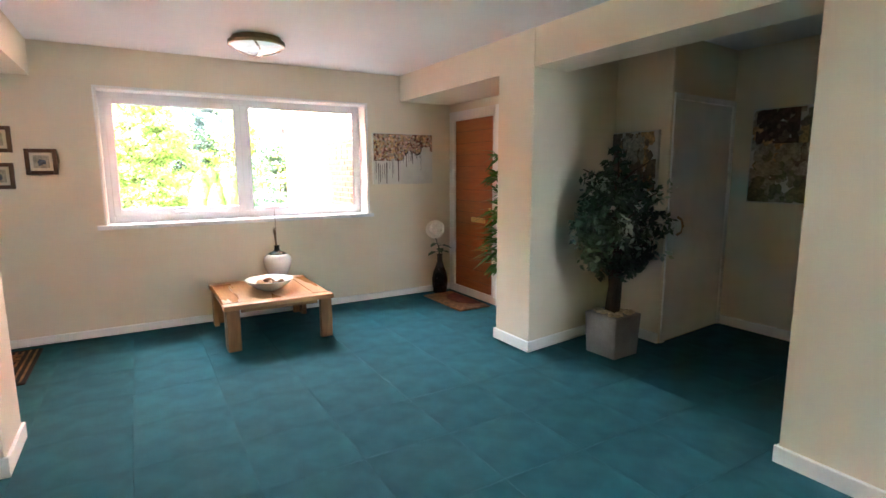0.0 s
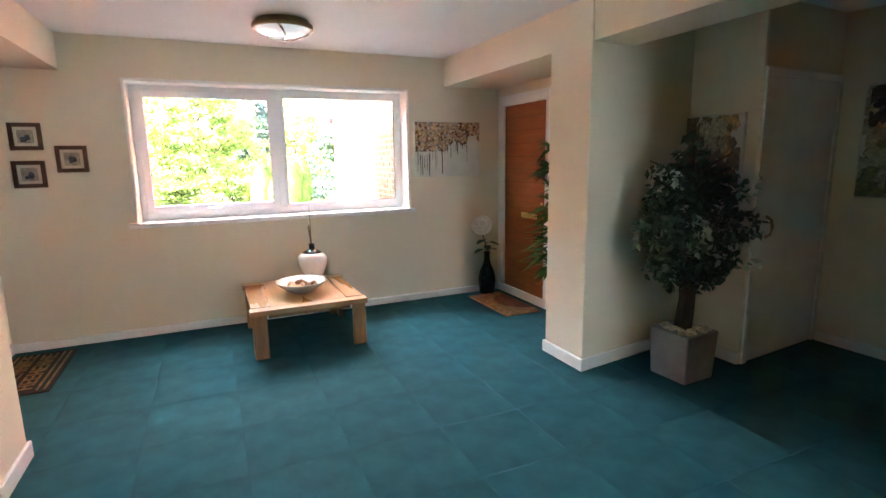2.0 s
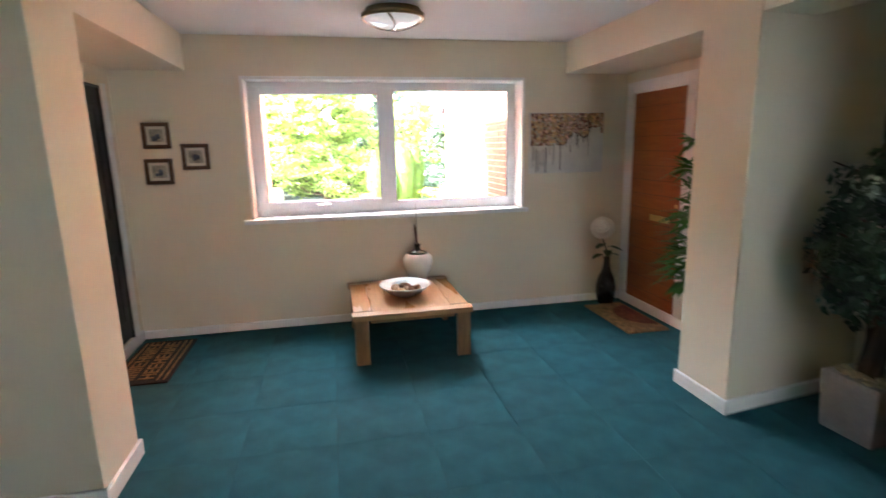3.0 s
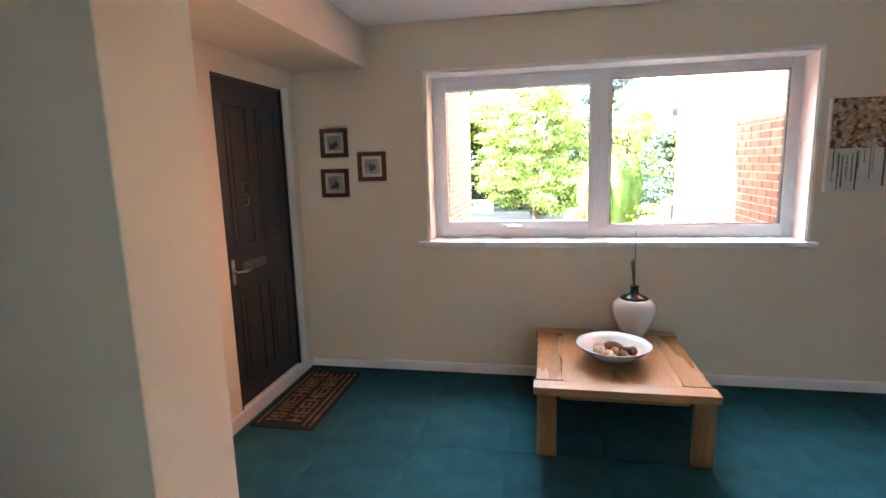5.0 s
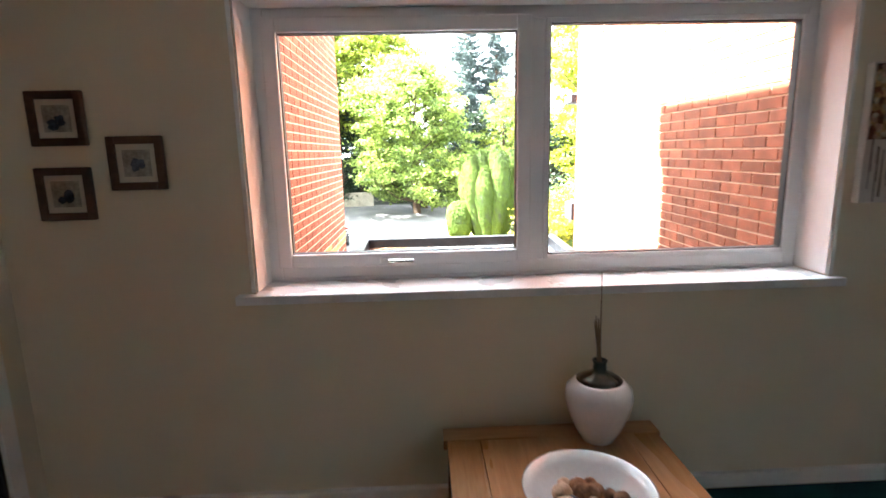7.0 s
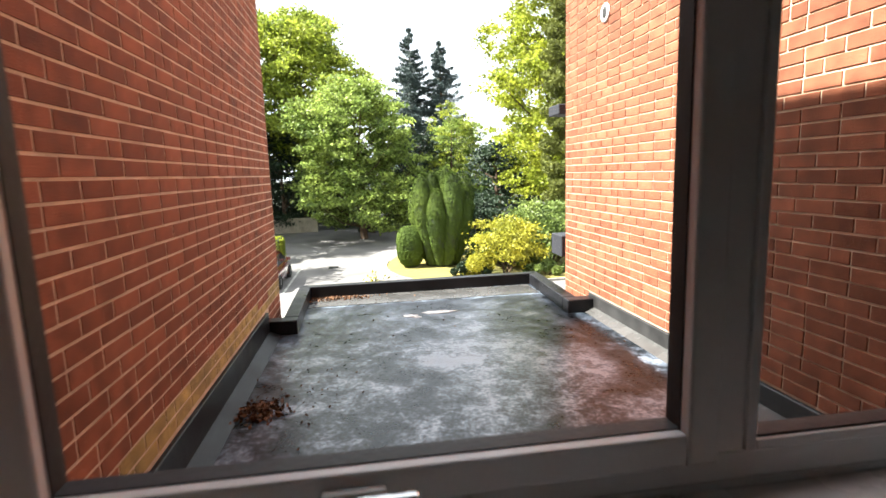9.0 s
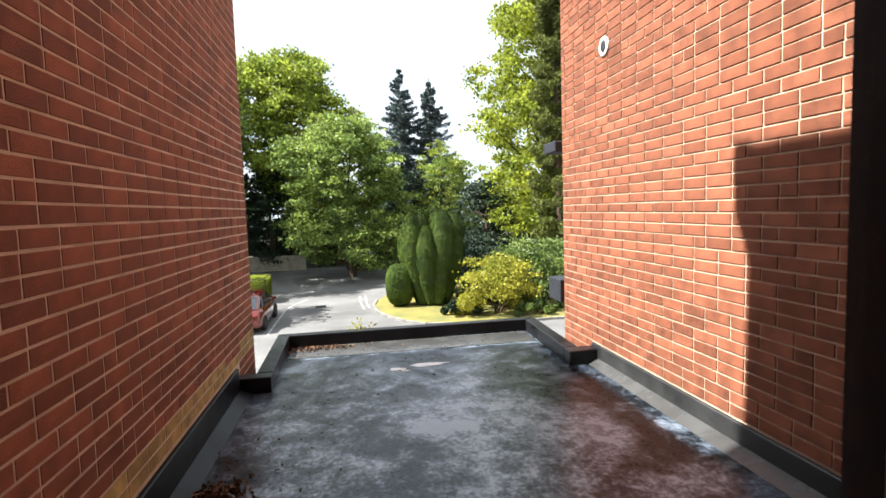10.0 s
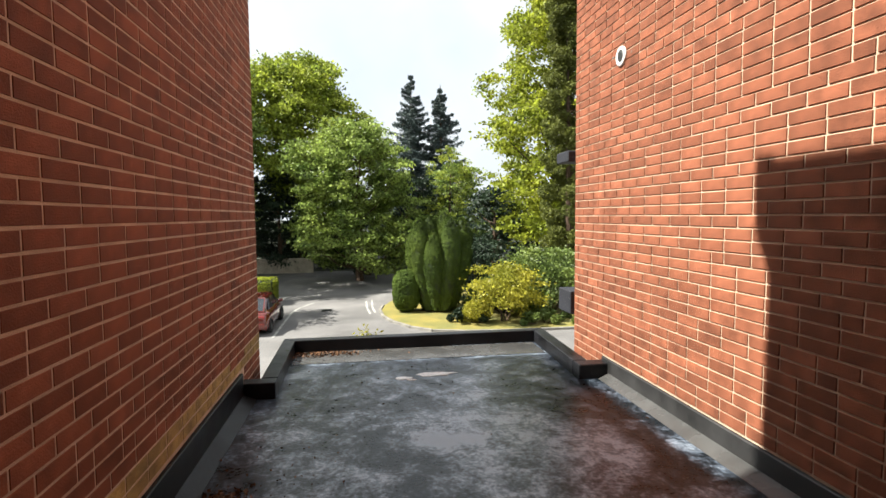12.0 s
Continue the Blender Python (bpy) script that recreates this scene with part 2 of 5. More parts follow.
GARDENWALL = material("pale rendered wall", (0.40, 0.35, 0.27), 0.9, vary=0.15, scale=1.5)
LEAF_MAPLE = leafy("sunlit maple leaves", (0.360, 0.400, 0.050), (0.150, 0.205, 0.032), 0.5, 0.5, 0.6)
LEAF_MID = leafy("fresh green leaves", (0.310, 0.380, 0.085), (0.115, 0.175, 0.044), 0.42, 0.5, 0.65)
LEAF_LIME = leafy("yellow-green leaves", (0.360, 0.380, 0.040), (0.190, 0.240, 0.030), 0.5, 0.6, 0.6)
LEAF_DARK = leafy("dark evergreen leaves", (0.028, 0.048, 0.022), (0.012, 0.024, 0.014), 0.55, 0.15)
LEAF_SPRUCE = leafy("blue-grey spruce needles", (0.085, 0.115, 0.105), (0.042, 0.060, 0.058), 0.6, 0.1)
LEAF_CYPRESS = leafy("olive cypress sprays", (0.150, 0.165, 0.030), (0.070, 0.085, 0.020), 0.6, 0.3)
LEAF_TOPIARY = leafy("clipped cypress green", (0.085, 0.120, 0.018), (0.040, 0.066, 0.012), 0.75, 0.10, 0.22, 0.12)
# dark core colour puts shade behind and between the clipped leaves
TOPIARY_CORE = material("dark cypress core with painted shade", (0.022, 0.034, 0.012), 0.8, vary=0.3, scale=6, fine=40, bump=0.6, depth=0.02)
LEAF_GOLD = leafy("golden shrub leaves", (0.46, 0.40, 0.040), (0.24, 0.25, 0.032), 0.5, 0.45)
LEAF_LAUREL = leafy("glossy laurel leaves", (0.170, 0.215, 0.045), (0.065, 0.105, 0.026), 0.42, 0.2)


def roof_membrane():
    """Grey felt with sky reflection painted as pale clouds, damp dark patches and a silvery wet sheen."""
    m = material("cloudy grey roof membrane", (0.05, 0.055, 0.062), 0.5, vary=0.2, scale=2.0, fine=150, bump=0.25, depth=0.003)
    n, ln = m.node_tree.nodes, m.node_tree.links
    b = n["Principled BSDF"]
    co = [q for q in n if q.type == "TEX_COORD"][0]
    cloud, blot, speck = n.new("ShaderNodeTexNoise"), n.new("ShaderNodeTexNoise"), n.new("ShaderNodeTexNoise")
    for t, s, d, w in ((cloud, 1.0, 6, 0.5), (blot, 5.0, 10, 0.6), (speck, 38.0, 6, 0.2)):
        t.inputs["Scale"].default_value, t.inputs["Detail"].default_value, t.inputs["Distortion"].default_value = s, d, w
        t.inputs["Roughness"].default_value = 0.66
        ln.new(co.outputs["Object"], t.inputs["Vector"])
    mul, mul2 = n.new("ShaderNodeMix"), n.new("ShaderNodeMix")
    mul.inputs[0].default_value, mul2.inputs[0].default_value = 0.45, 0.24
    ln.new(cloud.outputs["Fac"], mul.inputs[2]), ln.new(blot.outputs["Fac"], mul.inputs[3])
    ln.new(mul.outputs[0], mul2.inputs[2]), ln.new(speck.outputs["Fac"], mul2.inputs[3])
    r = n.new("ShaderNodeValToRGB")
    e = r.color_ramp.elements
    # bluish pale stops stand in for sky reflected by the felt
    e[0].position, e[0].color = 0.46, (0.005, 0.008, 0.011, 1)
    e[1].position, e[1].color = 0.575, (0.25, 0.29, 0.345, 1)
    for at, c in ((0.485, (0.022, 0.028, 0.038, 1)), (0.525, (0.090, 0.112, 0.145, 1))):
        k = e.new(at)
        k.color = c
    ln.new(mul2.outputs[0], r.inputs[0]), ln.new(r.outputs[0], b.inputs["Base Color"])
    b.inputs["Specular IOR Level"].default_value = 0.3
    q = n.new("ShaderNodeMapRange")
    q.inputs[1].default_value, q.inputs[2].default_value, q.inputs[3].default_value, q.inputs[4].default_value = 0.40, 0.62, 0.24, 0.50
    ln.new(mul2.outputs[0], q.inputs[0]), ln.new(q.outputs[0], b.inputs["Roughness"])
    wet = n.new("ShaderNodeMapRange")
    wet.inputs[1].default_value, wet.inputs[2].default_value, wet.inputs[3].default_value, wet.inputs[4].default_value = 0.46, 0.545, 0.0, 0.8
    ln.new(mul2.outputs[0], wet.inputs[0]), ln.new(wet.outputs[0], b.inputs["Coat Weight"])
    b.inputs["Coat Roughness"].default_value, b.inputs["Coat IOR"].default_value = 0.26, 1.5
    return m


ROOFING = roof_membrane()


def glass_pane():
    m = bpy.data.materials.new("clear window glass")
    m.use_nodes = True
    n, ln = m.node_tree.nodes, m.node_tree.links
    n.remove(n["Principled BSDF"])
    clear, gloss, mix, fres = n.new("ShaderNodeBsdfTransparent"), n.new("ShaderNodeBsdfGlossy"), n.new("ShaderNodeMixShader"), n.new("ShaderNodeLayerWeight")
    clear.inputs[0].default_value = (0.96, 0.975, 0.97, 1)
    gloss.inputs["Roughness"].default_value, fres.inputs["Blend"].default_value = 0.0, 0.5
    steep, weak = n.new("ShaderNodeMath"), n.new("ShaderNodeMath")
    steep.operation, weak.operation = "POWER", "MULTIPLY_ADD"
    steep.inputs[1].default_value, weak.inputs[1].default_value, weak.inputs[2].default_value = 5.0, 0.6, 0.004
    ln.new(fres.outputs["Facing"], steep.inputs[0]), ln.new(steep.outputs[0], weak.inputs[0]), ln.new(weak.outputs[0], mix.inputs[0])
    ln.new(clear.outputs[0], mix.inputs[1])
    ln.new(gloss.outputs[0], mix.inputs[2])
    ln.new(mix.outputs[0], n["Material Output"].inputs[0])
    return m


GLASS = glass_pane()

# ---------------------------------------------------------------- building helpers
def box_bm(bm, x0, x1, y0, y1, z0, z1, bevel=0.0, seg=1):
    r = bmesh.ops.create_cube(bm, size=1.0)
    vs = r["verts"]
    bmesh.ops.scale(bm, vec=(x1 - x0, y1 - y0, z1 - z0), verts=vs)
    bmesh.ops.translate(bm, vec=((x0 + x1) / 2, (y0 + y1) / 2, (z0 + z1) / 2), verts=vs)
    if bevel:
        es = list({e for v in vs for e in v.link_edges})
        bmesh.ops.bevel(bm, geom=es, offset=bevel, segments=seg, profile=0.6, affect="EDGES")
    return bm


def prism_bm(bm, pts, z0, z1, bevel=0.0):
    """A block on a floor plan outline, from z0 to z1."""
    f = bm.faces.new([bm.verts.new((x, y, z0)) for x, y in pts])
    r = bmesh.ops.extrude_face_region(bm, geom=[f])
    vs = [v for v in r["geom"] if isinstance(v, bmesh.types.BMVert)]
    bmesh.ops.translate(bm, vec=(0, 0, z1 - z0), verts=vs)
    bmesh.ops.recalc_face_normals(bm, faces=bm.faces[:])
    if bevel:
        bmesh.ops.bevel(bm, geom=bm.edges[:], offset=bevel, segments=2, profile=0.6, affect="EDGES")
    return bm


def lathe_bm(bm, profile, n=32, centre=(0, 0, 0)):
    """Turned round the z axis: profile is (radius, height) from foot to rim."""
    rings = []
    for r, z in profile:
        if r < 1e-5:
            rings.append([bm.verts.new((centre[0], centre[1], centre[2] + z))])
        else:
            rings.append([bm.verts.new((centre[0] + r * math.cos(2 * math.pi * i / n), centre[1] + r * math.sin(2 * math.pi * i / n), centre[2] + z)) for i in range(n)])
    for a, b in zip(rings, rings[1:]):
        for i in range(n):
            q = [a[i % len(a)], a[(i + 1) % len(a)], b[(i + 1) % len(b)], b[i % len(b)]]
            q = [v for k, v in enumerate(q) if v not in q[:k]]
            if len(q) > 2:
                bm.faces.new(q)
    bmesh.ops.recalc_face_normals(bm, faces=bm.faces[:])
    return bm


def tube_bm(bm, pts, radii, n=8):
    """A round bar along points; radii one number or one for each point."""
    if not isinstance(radii, (list, tuple)):
        radii = [radii] * len(pts)
    pts = [Vector(p) for p in pts]
    rings = []
    for i, p in enumerate(pts):
        d = (pts[min(i + 1, len(pts) - 1)] - pts[max(i - 1, 0)]).normalized()
        u = d.cross(Vector((0, 0, 1)) if abs(d.z) < 0.9 else Vector((1, 0, 0))).normalized()
        w = d.cross(u)
        rings.append([bm.verts.new(p + radii[i] * (math.cos(2 * math.pi * k / n) * u + math.sin(2 * math.pi * k / n) * w)) for k in range(n)])
    for a, b in zip(rings, rings[1:]):
        for k in range(n):
            bm.faces.new((a[k], a[(k + 1) % n], b[(k + 1) % n], b[k]))
    bm.faces.new(rings[0][::-1]), bm.faces.new(rings[-1])
    bmesh.ops.recalc_face_normals(bm, faces=bm.faces[:])
    return bm


def part(name, bm, mat, parent=None, label="", smooth=False):
    """One mesh object out of a bmesh, under a thing or a part."""
    me = bpy.data.meshes.new(name)
    if smooth:
        for f in bm.faces:
            f.smooth = True
    bm.to_mesh(me)
    bm.free()
    me.materials.append(mat)
    ob = new(name, me)
    if parent is not None:
        ob.parent = parent
    if label:
        ob["label"] = label
    return ob


def bx(name, x0, x1, y0, y1, z0, z1, mat, parent=None, bevel=0.0, label="", seg=1):
    return part(name, box_bm(bmesh.new(), x0, x1, y0, y1, z0, z1, bevel, seg), mat, parent, label)


def thing(name, label, category, place=(0, 0, 0), turn=0, group="", kind=""):
    ob = new(name)
    ob.matrix_basis = pose(*place, 0, 0, turn)
    ob.empty_display_size = 0.1
    return tagged(ob, label, category, group, kind)


def raw_mesh(name, verts, faces, mat, parent=None):
    """A mesh out of arrays, for large counts of alike pieces."""
    me = bpy.data.meshes.new(name)
    verts, faces = np.asarray(verts, dtype=np.float32), np.asarray(faces, dtype=np.int32)
    k = faces.shape[1]
    me.vertices.add(len(verts)), me.loops.add(faces.size), me.polygons.add(len(faces))
    me.vertices.foreach_set("co", verts.ravel())
    me.loops.foreach_set("vertex_index", faces.ravel())
    me.polygons.foreach_set("loop_start", np.arange(0, faces.size, k, dtype=np.int32))
    me.polygons.foreach_set("loop_total", np.full(len(faces), k, dtype=np.int32))
    me.update(calc_edges=True)
    me.validate()
    me.shade_flat()
    me.materials.append(mat)
    ob = new(name, me)
    if parent is not None:
        ob.parent = parent
    return ob


# ---------------------------------------------------------------- plan
CEIL_Z, SOFF_Z = 2.463, 2.188
WX0, WX1, WZ0, WZ1 = 0.0, 2.42, 0.955, 2.133      # window opening
LEFT_X, RIGHT_X = -0.975, 3.47                    # walls with the flat doors
PIER_L, PIER_R = -0.40, 2.822
LB_X, RB_X = -0.37, 2.78                          # brick walls outside
ROOF_Z, GROUND_Z = 0.14, -3.1


def structure(ob, label, category):
    return tagged(ob, label, category, kind="structure")


# window wall, in four blocks round its opening, one mesh
bm = bmesh.new()
for a in ((-1.4, WX0, 0, 0.33, -0.1, 2.6), (WX1, 3.9, 0, 0.33, -0.1, 2.6), (WX0, WX1, 0, 0.33, -0.1, 0.936), (WX0, WX1, 0, 0.33, WZ1, 2.6)):
    box_bm(bm, *a)
structure(part("wall_north", bm, WALL), "cream painted plaster wall with a wide window", "wall")

# left wall with the dark door
LD0, LD1, DZ0, DZ1 = -0.96, -0.19, 0.085, 2.05
bm = bmesh.new()
for a in ((-1.2, LEFT_X, -1.88, LD0, 0, SOFF_Z), (-1.2, LEFT_X, LD1, 0, 0, SOFF_Z), (-1.2, LEFT_X, LD0, LD1, DZ1, SOFF_Z), (-1.2, LEFT_X, LD0, LD1, 0, DZ0)):
    box_bm(bm, *a)
structure(part("wall_west", bm, WALL), "cream painted wall around a dark flat door", "wall")
structure(part("wall_west_pier", box_bm(bmesh.new(), -3.2, PIER_L, -2.295, -1.88, 0, CEIL_Z, 0.006, 2), WALL), "cream plastered pier with rounded corners", "wall")
structure(part("bulkhead_west", box_bm(bmesh.new(), -1.2, -0.418, -1.885, 0, SOFF_Z, CEIL_Z, 0.004, 2), WALL), "cream dropped bulkhead over the door recess", "ceiling")

# right wall with the wooden door
RD0, RD1, RZ1 = -0.885, -0.125, 2.0
bm = bmesh.new()
for a in ((RIGHT_X, 3.7, -1.83, RD0 - 0.1, 0, SOFF_Z), (RIGHT_X, 3.7, RD1 + 0.1, 0, 0, SOFF_Z), (RIGHT_X, 3.7, RD0 - 0.1, RD1 + 0.1, RZ1 + 0.1, SOFF_Z)):
    box_bm(bm, *a)
structure(part("wall_east", bm, WALL), "cream painted wall around a wooden flat door", "wall")
structure(part("wall_east_pier", prism_bm(bmesh.new(), ((PIER_R, -1.83), (PIER_R, -2.26), (3.88, -2.12), (3.88, -1.83)), 0, CEIL_Z, 0.006), WALL), "cream plastered pier with rounded corners", "wall")
structure(part("bulkhead_east", box_bm(bmesh.new(), PIER_R + 0.008, 3.7, -1.83, 0, SOFF_Z, CEIL_Z, 0.004, 2), WALL), "cream dropped bulkhead over the door recess", "ceiling")
structure(part("beam_east", box_bm(bmesh.new(), PIER_R + 0.008, 3.2, -4.11, -2.2, SOFF_Z, CEIL_Z, 0.004, 2), WALL), "cream beam over the dark recess", "ceiling")

# recess with the cupboard
CUP = ((3.88, -2.66), (4.90, -2.57))
structure(part("wall_recess", prism_bm(bmesh.new(), ((3.88, -2.1), (3.88, -2.66), (3.90, -2.664), (3.90, -2.1)), 0, CEIL_Z), WALL), "cream side wall of the cupboard", "wall")
structure(part("wall_recess_east", box_bm(bmesh.new(), 4.88, 5.1, -4.6, -2.1, 0, CEIL_Z), WALL), "cream painted wall with a landscape canvas", "wall")
structure(part("wall_recess_south", box_bm(bmesh.new(), 3.05, 4.9, -4.8, -4.6, 0, CEIL_Z), WALL), "cream painted wall", "wall")
structure(part("wall_southeast", box_bm(bmesh.new(), 2.862, 3.08, -7.2, -4.11, 0, CEIL_Z, 0.006, 2), WALL), "cream plastered wall with a rounded corner", "wall")
# opening left for the added fill-light window, out of view
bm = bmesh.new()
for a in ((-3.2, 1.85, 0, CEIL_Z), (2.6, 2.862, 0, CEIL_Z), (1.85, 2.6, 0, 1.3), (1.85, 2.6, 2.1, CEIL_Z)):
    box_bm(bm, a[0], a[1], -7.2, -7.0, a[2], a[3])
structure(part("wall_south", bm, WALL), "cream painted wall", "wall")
structure(part("wall_stairs", box_bm(bmesh.new(), -3.2, -3.0, -7.0, -2.325, 0, CEIL_Z), WALL), "cream painted wall", "wall")
# added out of view to keep south light off the stair side
structure(part("wall_light_stop", box_bm(bmesh.new(), -0.85, -0.75, -7.0, -3.05, 0, CEIL_Z), WALL), "unseen wall added to darken the stair side", "wall")
structure(part("ceiling", box_bm(bmesh.new(), -3.3, 5.1, -7.2, 0.0, CEIL_Z, CEIL_Z + 0.2), CEIL), "smooth white painted ceiling", "ceiling")
floor = structure(part("floor", box_bm(bmesh.new(), -3.3, 5.1, -7.2, 0.0, -0.2, -0.006), SUBFLOOR), "floor laid with teal carpet tiles", "floor")


# ---------------------------------------------------------------- brick blocks and flat roof outside
def block(name, x0, x1, y0, y1, z0, z1, label, mat):
    return structure(part(name, box_bm(bmesh.new(), x0, x1, y0, y1, z0, z1), mat), label, "wall")


# tops lie out of view, heights set by the shadow on the east wall
bm = bmesh.new()
box_bm(bm, -7.0, LB_X - 0.0026, 0.33, 2.235, GROUND_Z, 5.92)
box_bm(bm, -7.0, LB_X - 0.0026, 2.235, 4.87, GROUND_Z, 3.78)
brick_west = structure(part("wall_brick_west", bm, MORTAR), "red brick side wall with sandy mortar", "wall")
# added out of view over the landing to cut sky light outside
upper = block("wall_upper_storey", -7.0, 8.0, -7.2, 0.33, CEIL_Z + 0.21, 6.2, "unseen brick block added above to cut sky light", BRICK)
bm = bmesh.new()
for a in ((LB_X + 0.004, WX0, 0.16, 2.66), (WX1, RB_X - 0.004, 0.16, 2.66), (WX0, WX1, 0.16, 0.93), (WX0, WX1, WZ1, 2.66)):
    box_bm(bm, a[0], a[1], 0.332, 0.338, a[2], a[3])
structure(part("wall_brick_north", bm, BRICK), "red brick outer face round the window", "wall")
brick_east = block("wall_brick_east", RB_X + 0.0062, 8.0, 0.33, 4.93, GROUND_Z, 6.5, "sunlit red brick side wall with sandy mortar", MORTAR)
# unseen board added so the shadow steps on the east wall
bm = bmesh.new()
bm.faces.new([bm.verts.new((LB_X - 0.10, y, z)) for y, z in ((2.237, 5.40), (2.355, 5.66), (2.365, 5.92), (2.237, 5.92))])
grown = bmesh.ops.extrude_face_region(bm, geom=bm.faces[:])
bmesh.ops.translate(bm, vec=(0.12, 0, 0), verts=[v for v in grown["geom"] if isinstance(v, bmesh.types.BMVert)])
bmesh.ops.recalc_face_normals(bm, faces=bm.faces[:])
part("shadow_board", bm, DARKBOX, brick_west, "unseen tapering board added to shape the wall shadow")
part("coping", box_bm(bmesh.new(), -7.0, LB_X + 0.012, 2.245, 4.88, 3.78, 3.84, 0.006), KERB, brick_west, "pale stone coping")
for z0, z1, x0 in ((2.14, 2.25, 2.70), (0.56, 0.80, 2.735)):
    part("ledge", box_bm(bmesh.new(), x0, 4.6, 4.93, 5.25, z0, z1, 0.008), DARKBOX, brick_east, "dark projecting ledge")

# flat roof with its upstands, fillets and flashings
flat_roof = structure(part("flat_roof", prism_bm(bmesh.new(), ((LB_X - 0.02, 0.33), (RB_X + 0.02, 0.33), (RB_X + 0.02, 4.18), (2.56, 4.18), (2.6, 5.55), (-0.18, 5.55), (-0.16, 4.18), (LB_X - 0.02, 4.18)), -0.25, ROOF_Z), ROOFING),
                      "damp grey felt flat roof with painted sky reflection", "roof")
# separate sheet added where a band of sun lies on the roof
part("sunlit_strip", box_bm(bmesh.new(), -0.10, 2.5, 5.02, 5.47, ROOF_Z, ROOF_Z + 0.004), FILLET, flat_roof, "strip standing for the sunlit roof band")


def fillet(x0, x1, y0, y1, h, mat, side):
    """A sloping strip from the roof up to a wall."""
    bm = bmesh.new()
    lo, hi = (x0, x1) if side > 0 else (x1, x0)
    v = [bm.verts.new(p) for p in ((lo, y0, ROOF_Z + 0.002), (hi, y0, ROOF_Z + 0.002), (hi, y0, ROOF_Z + h), (lo, y1, ROOF_Z + 0.002), (hi, y1, ROOF_Z + 0.002), (hi, y1, ROOF_Z + h))]
    for q in ((0, 1, 2), (5, 4, 3), (0, 2, 5, 3), (1, 4, 5, 2), (0, 3, 4, 1)):
        bm.faces.new([v[i] for i in q])
    bmesh.ops.recalc_face_normals(bm, faces=bm.faces[:])
    return part("fillet", bm, mat, flat_roof)


fillet(RB_X - 0.125, RB_X - 0.02, 0.36, 4.10, 0.05, FILLET, 1)
fillet(LB_X + 0.02, LB_X + 0.13, 0.36, 4.08, 0.05, WETFELT, -1)
part("flashing", box_bm(bmesh.new(), LB_X, LB_X + 0.03, 0.35, 4.09, ROOF_Z, 0.36, 0.006), FLASH, flat_roof, "black bitumen flashing")
part("flashing", box_bm(bmesh.new(), RB_X - 0.03, RB_X, 0.35, 4.24, ROOF_Z, 0.305, 0.006), FLASHG, flat_roof, "grey flashing with painted sunlit tone")
part("upstand", box_bm(bmesh.new(), LB_X, -0.10, 4.09, 4.23, 0.0, 0.27, 0.012, 2), FLASH, flat_roof)
part("upstand", prism_bm(bmesh.new(), ((-0.235, 4.232), (-0.102, 4.232), (-0.128, 5.478), (-0.26, 5.60)), 0.0, 0.272, 0.01), FLASH, flat_roof)
part("upstand", prism_bm(bmesh.new(), ((-0.258, 5.602), (-0.126, 5.48), (2.532, 5.495), (2.665, 5.617)), 0.0, 0.274, 0.01), FLASH, flat_roof)
part("upstand", prism_bm(bmesh.new(), ((2.485, 4.262), (2.62, 4.262), (2.667, 5.615), (2.534, 5.493)), 0.0, 0.272, 0.01), FLASH, flat_roof)
part("upstand", box_bm(bmesh.new(), 2.485, RB_X, 4.115, 4.26, 0.0, 0.27, 0.012, 2), FLASH, flat_roof)


def leaf_quads(pts, size, normals=None, seed=0, slim=0.55, clipped=False):
    """Small leaves at points; clipped ones lie along the surface."""
    rng = np.random.default_rng(seed)
    n = len(pts)
    d = rng.normal(size=(n, 3))
    if normals is not None:
        d = d - (0.8 if clipped else 0.35) * (d * normals).sum(1, keepdims=True) * normals
    d /= np.linalg.norm(d, axis=1, keepdims=True)
    u = rng.normal(size=(n, 3))
    if normals is not None:
        u = u * 0.45 + normals * 1.3 if clipped else u * 0.8 + np.cross(normals, d)
    s = np.cross(d, u)
    s /= np.linalg.norm(s, axis=1, keepdims=True) + 1e-9
    k = size * rng.uniform(0.6, 1.25, (n, 1))
    a, b = pts - d * k * 0.5, pts + d * k * 0.5
    v = np.stack([a, pts + s * k * slim * 0.5, b, pts - s * k * slim * 0.5], 1).reshape(-1, 3)
    return v, np.arange(n * 4).reshape(-1, 4)


def clump_points(centres, radii, per, seed, squash=0.8, inner=0.55):
    """Points in the outer part of many ragged clumps."""
    rng = np.random.default_rng(seed)
    out, nor = [], []
    for c, r in zip(centres, radii):
        m = max(8, int(per * r * r))
        if r > 0.5:
            k = 7
            hub = rng.normal(size=(k, 3))
            hub /= np.linalg.norm(hub, axis=1, keepdims=True)
            pick = rng.integers(0, k, m)
            sub = rng.normal(size=(m, 3)) * np.array([1.2, 1.2, 0.42]) * r * 0.27
            out.append(np.asarray(c) + hub[pick] * r * 0.85 * np.array([1, 1, squash]) + sub)
            nor.append(hub[pick] * 0.6 + np.array([0, 0, 0.5]))
            continue
        d = rng.normal(size=(m, 3))
        d /= np.linalg.norm(d, axis=1, keepdims=True)
        k = r * (inner + (1.12 - inner) * rng.random((m, 1)) ** 0.6)
        out.append(np.asarray(c) + d * k * np.array([1, 1, squash]))
        nor.append(d)
    return np.concatenate(out), np.concatenate(nor)


